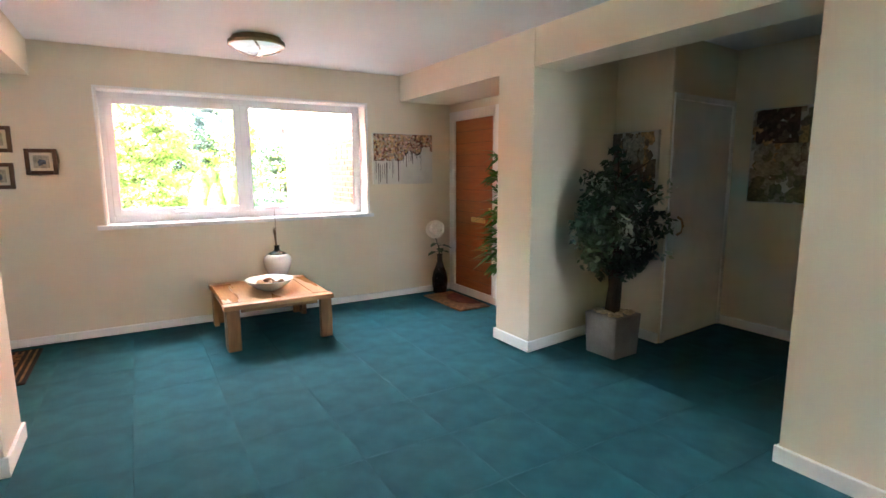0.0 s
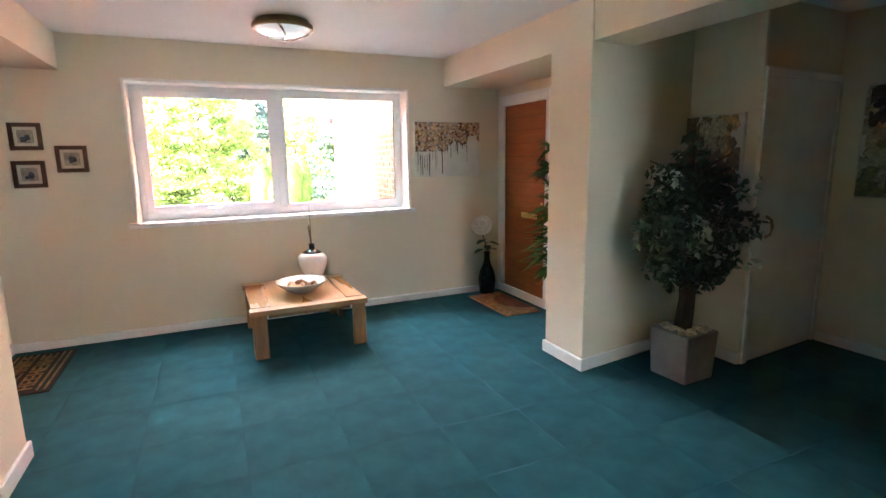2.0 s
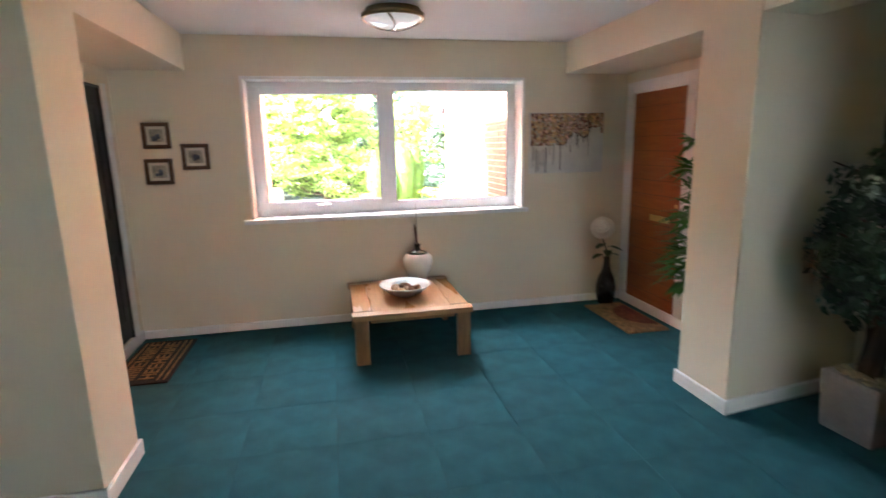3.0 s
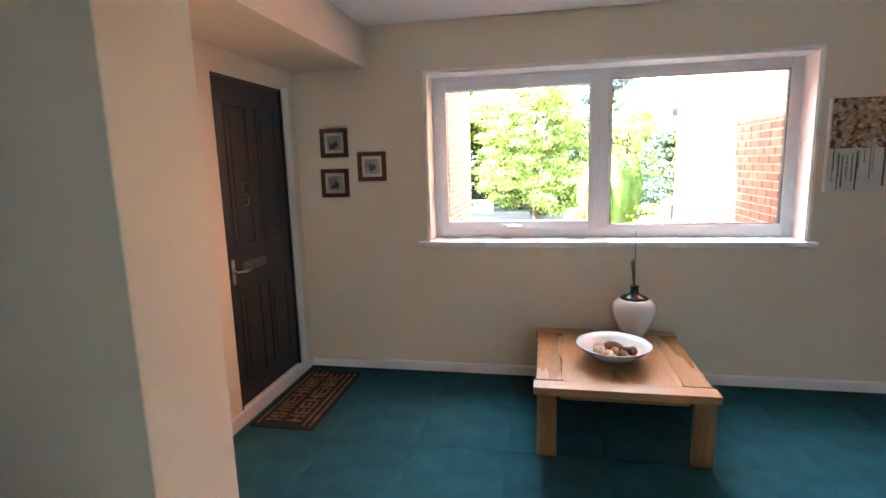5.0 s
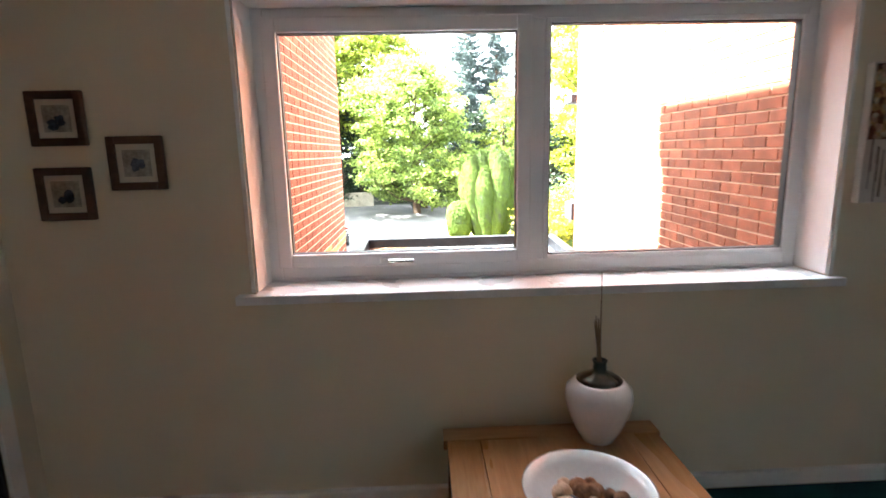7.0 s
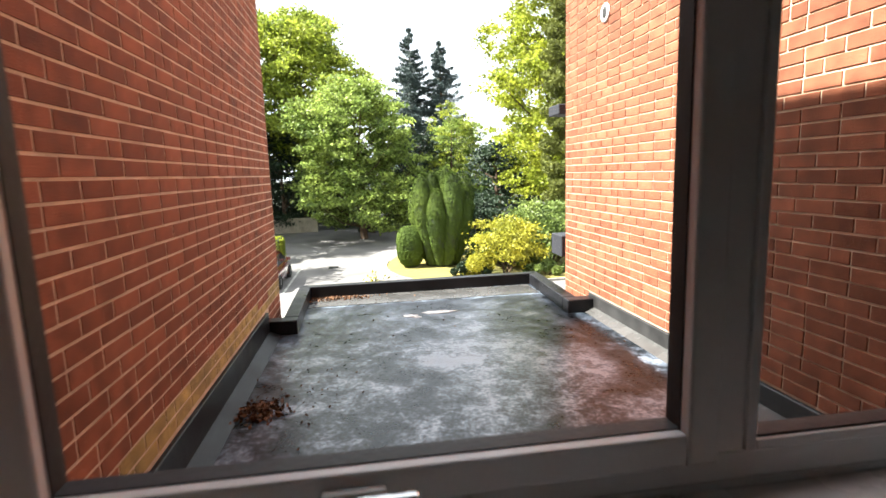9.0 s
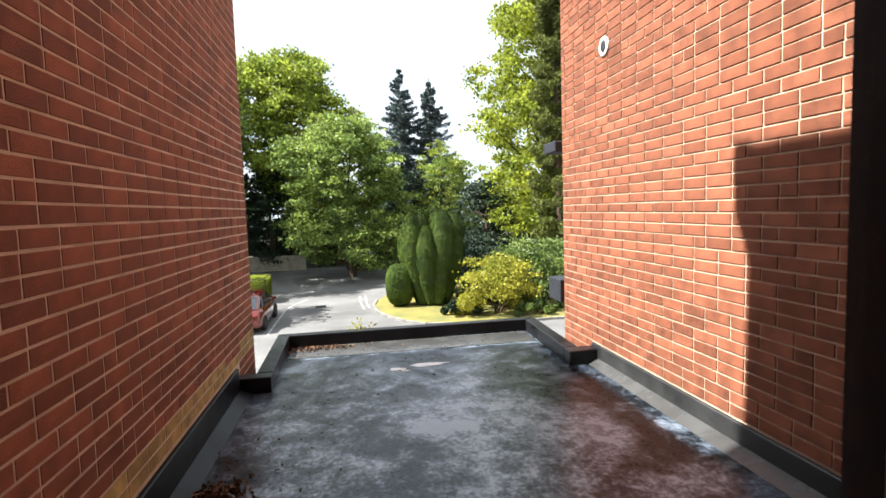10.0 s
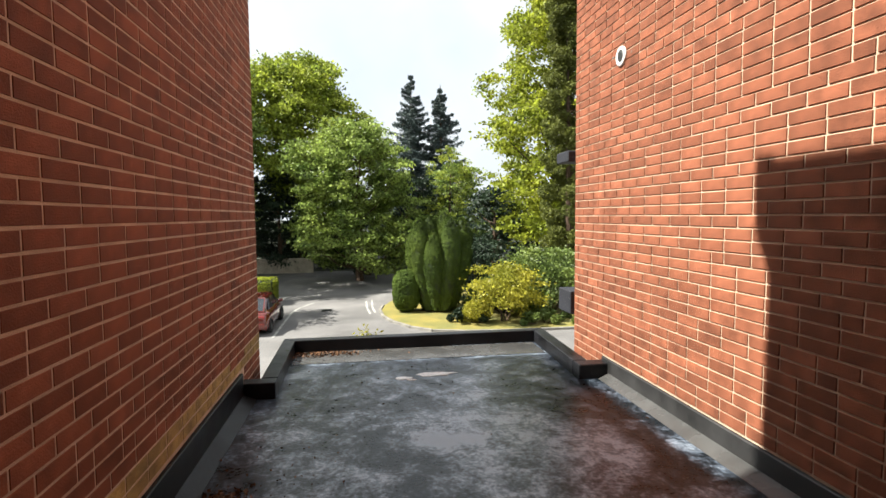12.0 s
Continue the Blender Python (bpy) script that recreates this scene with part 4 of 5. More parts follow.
def litter(name, label, cx, cy, sx, sy, n, hump):
    p = np.stack([rng.normal(cx, sx, n), rng.normal(cy, sy, n), np.zeros(n)], 1)
    r = np.hypot((p[:, 0] - cx) / sx, (p[:, 1] - cy) / sy)
    p[:, 2] = ROOF_Z + 0.008 + hump * np.exp(-r * r / 1.5) * rng.random(n)
    p[:, 0] = np.clip(p[:, 0], -0.3, 2.6)
    p[:, 1] = np.clip(p[:, 1], 0.6, 5.44)
    v, f = leaf_quads(p, 0.035 if n > 100 else 0.022, np.tile([0.0, 0.0, 1.0], (n, 1)), 61, 0.6)
    tagged(raw_mesh(name, v, f, LITTER), label, "leaves", kind="stuff")


litter("leaf_pile", "damp brown dead leaves on the roof", -0.13, 2.52, 0.075, 0.07, 420, 0.03)
litter("leaf_litter", "scattered dead leaves by the upstand", 0.15, 5.36, 0.22, 0.05, 300, 0.02)
litter("scattered_leaves", "scattered crumbs of dead leaf", 0.15, 2.75, 0.18, 0.3, 60, 0.004)
litter("roof_debris", "scattered crumbs of dead leaf", 0.7, 4.2, 0.7, 0.7, 40, 0.003)


# pale flat patches, a weed behind the upstand and a drain in the drive
rr = random.Random(12)
for cx, cy, sx, sy in ((0.95, 4.42, 0.10, 0.05), (1.25, 4.50, 0.20, 0.07), (1.02, 4.36, 0.05, 0.02)):
    part("pale_patch", prism_bm(bmesh.new(), [(cx + sx * math.cos(q * 0.4488) * rr.uniform(0.6, 1.1), cy + sy * math.sin(q * 0.4488) * rr.uniform(0.6, 1.1)) for q in range(14)], ROOF_Z - 0.002, ROOF_Z + 0.003), PALEPATCH, flat_roof, "pale flat patch")
weed = thing("weed", "yellow-green weed rooted behind the roof upstand", "weed", (0.62, 5.66, 0.14))
v, f = leaf_quads(np.random.default_rng(90).normal(0, 1, (60, 3)) * np.array([0.07, 0.03, 0.035]) + np.array([0, 0, 0.14]), 0.06, None, 91, 0.4)
raw_mesh("leaves", v, f, LEAF_GOLD, weed)
part("stems", tube_bm(bmesh.new(), [(0, -0.06, -0.02), (0, 0, 0.06), (0.02, 0, 0.16)], 0.005, 5), STEM, weed)
drain = thing("road_drain", "small dark iron drain cover in the drive", "drain", (-1.35, 25.9, GROUND_Z + 0.02))
part("grating", box_bm(bmesh.new(), -0.25, 0.25, -0.3, 0.3, -0.02, 0.02, 0.01), FLASH, drain)

# ---------------------------------------------------------------- window
win = structure(new("window_1"), "white plastic double window over a white board", "window")


def ring_frame(bm, x0, x1, z0, z1, w, y0, y1, bevel=0.006):
    """Four mitred-looking bars round an opening."""
    for a in ((x0, x0 + w, z0, z1), (x1 - w, x1, z0, z1), (x0 + w, x1 - w, z0, z0 + w), (x0 + w, x1 - w, z1 - w, z1)):
        box_bm(bm, a[0], a[1], y0, y1, a[2], a[3], bevel, 2)
    return bm


FZ0 = 0.985
part("window_frame", ring_frame(bmesh.new(), WX0, WX1, FZ0, WZ1, 0.058, 0.20, 0.275), UPVC, win)
part("mullion", box_bm(bmesh.new(), 1.165, 1.235, 0.196, 0.275, FZ0 + 0.058, WZ1 - 0.058, 0.008, 2), UPVC, win)
sash = part("opening_sash", ring_frame(bmesh.new(), 0.05, 1.172, FZ0 + 0.05, WZ1 - 0.046, 0.06, 0.178, 0.245), UPVC, win)
part("gasket", ring_frame(bmesh.new(), 0.106, 1.116, FZ0 + 0.106, WZ1 - 0.102, 0.007, 0.20, 0.24, 0), RUBBER, sash)
pane = part("pane", box_bm(bmesh.new(), 0.108, 1.114, 0.215, 0.222, FZ0 + 0.108, WZ1 - 0.104), GLASS, sash)
pane.visible_shadow = False
part("bead", ring_frame(bmesh.new(), 1.235, WX1 - 0.058, FZ0 + 0.058, WZ1 - 0.058, 0.02, 0.192, 0.21, 0.004), UPVC, win)
part("gasket", ring_frame(bmesh.new(), 1.254, WX1 - 0.077, FZ0 + 0.077, WZ1 - 0.077, 0.006, 0.20, 0.24, 0), RUBBER, win)
pane = part("pane", box_bm(bmesh.new(), 1.256, WX1 - 0.079, 0.215, 0.222, FZ0 + 0.079, WZ1 - 0.079), GLASS, win)
pane.visible_shadow = False
handle = part("handle", box_bm(bmesh.new(), 0.50, 0.60, 0.160, 0.178, FZ0 + 0.066, FZ0 + 0.088, 0.006, 2), UPVC, sash, "white window handle")
part("lever", box_bm(bmesh.new(), 0.535, 0.65, 0.140, 0.158, FZ0 + 0.070, FZ0 + 0.086, 0.006, 2), CHROME, handle)
structure(part("window_sill", box_bm(bmesh.new(), -0.075, 2.475, -0.040, 0.20, 0.935, 0.973, 0.006, 2), SILL), "white gloss window board with a rounded nose", "window sill")
structure(part("sill_packing", box_bm(bmesh.new(), 0.0, WX1, 0.20, 0.33, 0.925, FZ0), UPVC), "white plastic sill section", "trim")
structure(part("reveal", box_bm(bmesh.new(), 0.002, 0.008, 0.004, 0.20, 0.979, WZ1), TRIM), "white painted window reveal", "trim")
structure(part("reveal_east", box_bm(bmesh.new(), WX1 - 0.008, WX1 - 0.002, 0.004, 0.20, 0.979, WZ1), TRIM), "white painted window reveal", "trim")
structure(part("reveal_head", box_bm(bmesh.new(), 0.008, WX1 - 0.008, 0.004, 0.20, WZ1 - 0.008, WZ1 - 0.002), TRIM), "white painted window reveal", "trim")
edge = structure(part("window_edge_trim", bmesh.new(), TRIM), "white painted edge round the window", "trim")
bm = bmesh.new()
for a in ((-0.018, 0.0, 0.979, WZ1 + 0.018), (WX1, WX1 + 0.018, 0.979, WZ1 + 0.018), (0.0, WX1, WZ1, WZ1 + 0.018)):
    box_bm(bm, a[0], a[1], -0.005, 0.003, a[2], a[3], 0.002)
bm.to_mesh(edge.data)
bm.free()


# added unseen window behind the walker, lets in fill light
back = structure(new("window_2"), "white plastic window added out of view as fill light", "window")
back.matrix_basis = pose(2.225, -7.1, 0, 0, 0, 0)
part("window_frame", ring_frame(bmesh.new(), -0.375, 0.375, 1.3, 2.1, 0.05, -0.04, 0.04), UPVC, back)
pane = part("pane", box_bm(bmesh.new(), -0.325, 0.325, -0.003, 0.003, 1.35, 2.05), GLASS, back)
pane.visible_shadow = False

# ---------------------------------------------------------------- skirting boards
def skirting(name, xa, ya, xb, yb, h=0.085, t=0.016):
    """A board along a wall line; the room lies to the left of the way from a to b."""
    d = Vector((xb - xa, yb - ya, 0))
    length = d.length
    bm = box_bm(bmesh.new(), 0, length, 0, t, 0.0, h)
    top = [e for e in bm.edges if all(v.co.z > h - 1e-4 and v.co.y > t - 1e-4 for v in e.verts)]
    bmesh.ops.bevel(bm, geom=top, offset=0.009, segments=3, profile=0.6, affect="EDGES")
    ob = part(name, bm, TRIM)
    ob.matrix_basis = Matrix.Translation((xa, ya, 0)) @ pose(0, 0, 0, 0, 0, math.degrees(math.atan2(d.y, d.x)))
    return structure(ob, "white painted skirting board", "skirting")


k = 0.016
skirting("baseboard_north", RIGHT_X, 0, LEFT_X, 0, 0.066, 0.028)
skirting("baseboard_west", LEFT_X, -0.028, LEFT_X, -1.88)
skirting("baseboard_pier_west_b", PIER_L, -1.88 + k, PIER_L, -2.295 - k)
skirting("baseboard_pier_west_c", PIER_L + k, -2.295, -3.0, -2.295, 0.1)
skirting("baseboard_pier_west_a", -0.96, -1.88, PIER_L, -1.88)
skirting("baseboard_east", RIGHT_X, -1.83, RIGHT_X, -0.028)
skirting("baseboard_pier_east_a", PIER_R, -1.83, RIGHT_X - k, -1.83)
skirting("baseboard_pier_east_b", PIER_R, -2.26 - k, PIER_R, -1.83 + k)
skirting("baseboard_pier_east_c", 3.88, -2.12, PIER_R - k, -2.26)
skirting("baseboard_recess", 3.88, -2.66, 3.88, -2.13)
skirting("baseboard_recess_east", 4.88, -4.6, 4.88, -2.6)
skirting("baseboard_southeast", 2.862, -7.0, 2.862, -4.11 + k)
skirting("baseboard_southeast_b", 2.862 - k, -4.11, 3.08, -4.11)

# ---------------------------------------------------------------- doors
door = structure(new("door_1"), "closed charcoal painted panel door with chrome fittings", "door")
leaf = part("leaf", box_bm(bmesh.new(), LEFT_X - 0.06, LEFT_X - 0.014, LD0 + 0.012, LD1 - 0.012, DZ0 + 0.006, DZ1 - 0.012, 0.003), DARKDOOR, door)
for y0, y1, z0, z1 in ((-0.86, -0.62, 1.05, 1.90), (-0.53, -0.29, 1.05, 1.90), (-0.86, -0.62, 0.24, 0.80), (-0.53, -0.29, 0.24, 0.80)):
    bm = bmesh.new()
    for a in ((y0, y0 + 0.02, z0, z1), (y1 - 0.02, y1, z0, z1), (y0 + 0.02, y1 - 0.02, z0, z0 + 0.02), (y0 + 0.02, y1 - 0.02, z1 - 0.02, z1)):
        box_bm(bm, LEFT_X - 0.015, LEFT_X - 0.006, a[0], a[1], a[2], a[3], 0.003)
    box_bm(bm, LEFT_X - 0.015, LEFT_X - 0.009, y0 + 0.05, y1 - 0.05, z0 + 0.05, z1 - 0.05, 0.004)
    part("panel_moulding", bm, DARKDOOR, leaf)
bm = bmesh.new()
for a in ((LD0, LD0 + 0.012, DZ0, DZ1), (LD1 - 0.012, LD1, DZ0, DZ1), (LD0, LD1, DZ1 - 0.012, DZ1)):
    box_bm(bm, LEFT_X - 0.09, LEFT_X + 0.002, a[0], a[1], a[2], a[3])
part("door_lining", bm, DARKDOOR, door)
bm = bmesh.new()
box_bm(bm, LEFT_X, LEFT_X + 0.018, LD1 + 0.004, LD1 + 0.075, 0.085, DZ1 + 0.02, 0.004, 2)
part("architrave", bm, TRIM, door, "white painted architrave")
part("letter_plate", box_bm(bmesh.new(), LEFT_X - 0.014, LEFT_X - 0.004, -0.80, -0.54, 0.905, 0.965, 0.004, 2), material("dull steel plate", (0.20, 0.19, 0.185), 0.4, metal=0.8), door, "dull metal letter plate")
hd = part("door_handle", tube_bm(bmesh.new(), [(LEFT_X - 0.014, -0.90, 0.925), (LEFT_X + 0.035, -0.90, 0.925), (LEFT_X + 0.042, -0.88, 0.925), (LEFT_X + 0.042, -0.80, 0.92)], [0.011, 0.010, 0.010, 0.008], 10), CHROME, door, "chrome lever handle", smooth=True)
part("backplate", box_bm(bmesh.new(), LEFT_X - 0.014, LEFT_X - 0.008, -0.918, -0.882, 0.85, 1.0, 0.004, 2), CHROME, hd)
num = part("numeral_bars", bmesh.new(), CHROME, door, "small chrome number bars")
bm = bmesh.new()
for y0, y1, z0, z1 in ((-0.735, -0.675, 1.425, 1.437), (-0.735, -0.722, 1.365, 1.425), (-0.735, -0.685, 1.362, 1.375), (-0.69, -0.677, 1.305, 1.362), (-0.735, -0.685, 1.295, 1.307)):
    box_bm(bm, LEFT_X - 0.014, LEFT_X - 0.006, y0, y1, z0, z1, 0.002)
bm.to_mesh(num.data)
bm.free()

door = structure(new("door_2"), "closed orange wooden door in a white frame", "door")
X = RIGHT_X
leaf = part("leaf", box_bm(bmesh.new(), X + 0.012, X + 0.056, RD0 + 0.004, RD1 - 0.004, 0.058, RZ1 - 0.004, 0.002), DOORWOOD, door)
bm = bmesh.new()
for i in range(1, 15):
    z = 0.058 + (RZ1 - 0.062) * i / 15
    box_bm(bm, X + 0.0105, X + 0.0135, RD0 + 0.006, RD1 - 0.006, z - 0.0016, z + 0.0016)
part("groove_lines", bm, FRAMEWOOD, leaf, "fine dark grooves across the leaf")
bm = bmesh.new()
for a in ((RD0 - 0.1, RD0, 0.0, RZ1 + 0.1), (RD1, RD1 + 0.1, 0.0, RZ1 + 0.1), (RD0, RD1, RZ1, RZ1 + 0.1), (RD0, RD1, 0.0, 0.055)):
    box_bm(bm, X - 0.012, X + 0.07, a[0], a[1], a[2], a[3], 0.005, 2)
part("door_frame", bm, TRIM, door, "white painted door frame")
bm = bmesh.new()
for a in ((RD1 + 0.02, RD1 + 0.034, 0.09, RZ1 + 0.09), (RD0 - 0.034, RD0 - 0.02, 0.09, RZ1 + 0.09), (RD0 - 0.02, RD1 + 0.02, RZ1 + 0.06, RZ1 + 0.074)):
    box_bm(bm, X - 0.017, X - 0.011, a[0], a[1], a[2], a[3], 0.002)
part("frame_bead", bm, TRIM, door)
part("letter_plate", box_bm(bmesh.new(), X + 0.002, X + 0.013, -0.735, -0.465, 0.860, 0.914, 0.004, 2), BRASS, door, "brass letter plate")
part("keyhole_cover", lathe_bm(bmesh.new(), ((0, 0.012), (0.014, 0.01), (0.018, 0.0), (0, 0.0)), 16), BRASS, door).matrix_basis = pose(X + 0.013, -0.815, 1.02, 0, -90, 0)

# cupboard front in the recess, turned a little
ang = math.degrees(math.atan2(CUP[1][1] - CUP[0][1], CUP[1][0] - CUP[0][0]))
cup = structure(new("door_3"), "white painted tall cupboard doors with a dark bow handle", "door")
cup.matrix_basis = pose(CUP[0][0], CUP[0][1], 0, 0, 0, ang)
part("cupboard_front", box_bm(bmesh.new(), 0.0, 1.03, 0.0, 0.05, 0.0, CEIL_Z), WALL, cup)
bm = bmesh.new()
for a in ((0.02, 0.075, 0.0, 2.03), (0.95, 1.0, 0.0, 2.03), (0.075, 0.95, 1.98, 2.03)):
    box_bm(bm, a[0], a[1], -0.02, 0.003, a[2], a[3], 0.005, 2)
part("cupboard_frame", bm, TRIM, cup)
lf = part("cupboard_leaf", box_bm(bmesh.new(), 0.079, 0.946, -0.012, 0.0, 0.012, 1.976, 0.003), TRIM, cup)
part("bow_handle", tube_bm(bmesh.new(), [(0.165, -0.012, 0.90), (0.172, -0.045, 0.925), (0.176, -0.055, 0.975), (0.172, -0.045, 1.025), (0.165, -0.012, 1.05)], [0.013, 0.009, 0.011, 0.009, 0.013], 8), BRONZE, lf, "dark bronze bow handle", smooth=True)

# ---------------------------------------------------------------- ceiling light
lamp = thing("ceiling_light", "flush ceiling light with bronze rim and white glass dish", "ceiling light", (1.14, -0.92, CEIL_Z))
part("base_plate", lathe_bm(bmesh.new(), ((0, 0), (0.185, 0), (0.19, -0.035), (0.16, -0.05), (0, -0.05)), 48), BRONZE, lamp, smooth=True)
part("rim", lathe_bm(bmesh.new(), ((0.185, -0.02), (0.212, -0.03), (0.214, -0.056), (0.205, -0.064), (0.19, -0.058), (0.185, -0.02)), 48), BRONZE, lamp, "brown bronze rim", smooth=True)
dish = part("glass_dish", lathe_bm(bmesh.new(), ((0.198, -0.055), (0.18, -0.072), (0.14, -0.095), (0.08, -0.112), (0, -0.118)), 48), OPAL, lamp, "white glass dish", smooth=True)
for i in range(3):
    a = radians(15 + 120 * i)
    pts = [(math.cos(a + 0.5 * q) * 0.2 * (1 - q), math.sin(a + 0.5 * q) * 0.2 * (1 - q), -0.062 - 0.064 * math.sin(q * 1.57)) for q in (0, 0.2, 0.4, 0.6, 0.8, 0.97)]
    part("curved_arm", tube_bm(bmesh.new(), pts, 0.011, 6), CHROME, dish, "thin metal arm", smooth=True)

# ---------------------------------------------------------------- coffee table
table = thing("coffee_table", "low square oak coffee table with thick legs by the wall", "coffee table", (1.198, -0.565, 0))
W2, D2, H = 0.433, 0.49, 0.38
part("tabletop", box_bm(bmesh.new(), -W2 + 0.135, W2 - 0.135, -D2 + 0.10, D2 - 0.10, H - 0.042, H, 0.002), OAK, table)
for s in (-1, 1):
    part("top_rail", box_bm(bmesh.new(), min(s * W2, s * (W2 - 0.134)), max(s * W2, s * (W2 - 0.134)), -D2 + 0.10, D2 - 0.10, H - 0.042, H + 0.001, 0.003), OAK, table)
    part("end_board", box_bm(bmesh.new(), -W2 - 0.014, W2 + 0.014, min(s * D2, s * (D2 - 0.099)), max(s * D2, s * (D2 - 0.099)), H - 0.042, H + 0.0005, 0.005, 2), wood("oak end board " + ("a" if s < 0 else "b"), (0.44, 0.245, 0.105), (0.36, 0.185, 0.073), "X", 0.28), table)
    part("apron", box_bm(bmesh.new(), -W2 + 0.12, W2 - 0.12, s * (D2 - 0.05) - 0.012, s * (D2 - 0.05) + 0.012, H - 0.075, H - 0.042, 0.002), OAK_LEG, table)
    part("side_apron", box_bm(bmesh.new(), s * (W2 - 0.03) - 0.012, s * (W2 - 0.03) + 0.012, -D2 + 0.12, D2 - 0.12, H - 0.09, H - 0.042, 0.002), OAK_LEG, table)
    part("hinge_strip", box_bm(bmesh.new(), s * (W2 - 0.067) - 0.075, s * (W2 - 0.067) + 0.075, -D2 + 0.10, -D2 + 0.106, H, H + 0.003), FRAMEWOOD, table, "dark joint between boards")
    for q in (-1, 1):
        bm = bmesh.new()
        box_bm(bm, s * (W2 - 0.055) - 0.05, s * (W2 - 0.055) + 0.05, q * (D2 - 0.03) - 0.022, q * (D2 - 0.03) + 0.022, 0, H - 0.042, 0.005, 2)
        box_bm(bm, s * (W2 - 0.025) - 0.022, s * (W2 - 0.025) + 0.022, q * (D2 - 0.105) - 0.05, q * (D2 - 0.105) + 0.05, 0, H - 0.042, 0.005, 2)
        part("leg", bm, OAK_LEG, table, "thick L-shaped oak leg")

bowl = thing("bowl", "wide shallow pale glazed bowl on the table", "bowl", (1.193, -0.64, H + 0.001))
part("dish", lathe_bm(bmesh.new(), ((0, 0.004), (0.055, 0.0), (0.065, 0.004), (0.12, 0.03), (0.178, 0.072), (0.205, 0.10), (0.209, 0.103), (0.203, 0.104), (0.172, 0.079), (0.115, 0.038), (0.05, 0.017), (0, 0.015)), 56), BOWLGLAZE, bowl, smooth=True)
rng = np.random.default_rng(70)
for i in range(15):
    a, r = i * 2.4, 0.028 * math.sqrt(i)
    rad = (0.033, 0.028, 0.022)[i % 3]
    z = 0.022 + rad + r * r * 2.2 + (0.03 if i < 3 else 0)
    mat, word = ((POTP_A, "pale dried pod"), (POTP_B, "brown dried pod"))[(i * 7) % 5 < 3] if i != 4 else (POTP_C, "blue-black pebble")
    bm = bmesh.new()
    bmesh.ops.create_icosphere(bm, subdivisions=3, radius=rad)
    for v in bm.verts:
        v.co *= 1 + 0.16 * noise.noise(v.co * 70 + Vector((i * 3.1, 0, 0)))
    ball_ = part("dried_pod", bm, mat, None, smooth=True)
    ball_.matrix_basis = pose(1.193 + r * math.cos(a), -0.65 + r * math.sin(a) * 0.9, H + z, i * 40, i * 25, 0)
    tagged(ball_, word + " lying in the bowl", "potpourri", "dried pods in the bowl")

vase = thing("white_vase", "white ceramic vase with dark pewter neck on the table", "vase", (1.372, -0.20, H + 0.001))
part("body", lathe_bm(bmesh.new(), ((0, 0), (0.058, 0), (0.066, 0.006), (0.095, 0.06), (0.122, 0.13), (0.132, 0.18), (0.126, 0.222), (0.100, 0.248), (0.088, 0.254), (0.0, 0.254)), 48), CERAMIC, vase, smooth=True)
part("shoulder", lathe_bm(bmesh.new(), ((0.0, 0.252), (0.089, 0.2545), (0.07, 0.268), (0.035, 0.284), (0.026, 0.293), (0.025, 0.325), (0.030, 0.335), (0.022, 0.336), (0.018, 0.30), (0.0, 0.29)), 40), PEWTER, vase, "dark glazed neck", smooth=True)
reeds = thing("dried_reeds", "thin bundle of dried brown reeds in the vase", "dried stems", (1.372, -0.20, H + 0.29))
for i in range(7):
    a = i * 0.9
    tip = (0.012 * math.cos(a) - 0.015, 0.012 * math.sin(a), (0.20 if i else 0.40) + 0.012 * (i % 3))
    part("reed", tube_bm(bmesh.new(), [(0.006 * math.cos(a), 0.006 * math.sin(a), 0), (tip[0] * 0.4, tip[1] * 0.4, 0.1), tip], [0.004, 0.0042, 0.0015], 5), REED, reeds)


# ---------------------------------------------------------------- pictures
def small_picture(x0, x1, z0, z1, motif, label):
    p = thing("framed_picture", label, "picture", ((x0 + x1) / 2, 0, (z0 + z1) / 2), group="small framed prints on the wall")
    w, h = (x1 - x0) / 2, (z1 - z0) / 2
    part("picture_frame", ring_frame(bmesh.new(), -w, w, -h, h, 0.030, -0.024, -0.001, 0.005), FRAMEWOOD, p)
    part("mount", box_bm(bmesh.new(), -w + 0.028, w - 0.028, -0.012, -0.002, -h + 0.028, h - 0.028), MOUNT, p, "cream mount")
    part("print", box_bm(bmesh.new(), -w + 0.052, w - 0.052, -0.0135, -0.012, -h + 0.052, h - 0.052), PRINT, p)
    bm = bmesh.new()
    for i in range(6):
        a = motif * 1.3 + i
        cx, cz, r = 0.018 * math.sin(a * 2.1), -0.012 + 0.014 * math.cos(a * 1.7), 0.008 + 0.006 * (i % 3)
        bm.faces.new([bm.verts.new((cx + r * math.cos(q * 0.9) * (1 + 0.3 * math.sin(q * 3 + a)), -0.0142, cz + r * math.sin(q * 0.9))) for q in range(7)])
    part("inked_motif", bm, INK, p)


small_picture(-0.785, -0.578, 1.586, 1.790, 0, "small square walnut-framed sketch print")
small_picture(-0.795, -0.585, 1.300, 1.505, 1, "small square walnut-framed figure print")
small_picture(-0.510, -0.300, 1.412, 1.618, 2, "small square walnut-framed boat print")
pic = thing("small_plaque", "small brown wooden picture beside the dark door", "picture", (LEFT_X, -1.175, 1.62))
part("plaque_frame", box_bm(bmesh.new(), 0.0, 0.016, -0.06, 0.06, -0.078, 0.078, 0.004, 2), FRAMEWOOD, pic)
part("plaque_print", box_bm(bmesh.new(), 0.016, 0.0175, -0.04, 0.04, -0.055, 0.055), DAB_RED, pic)


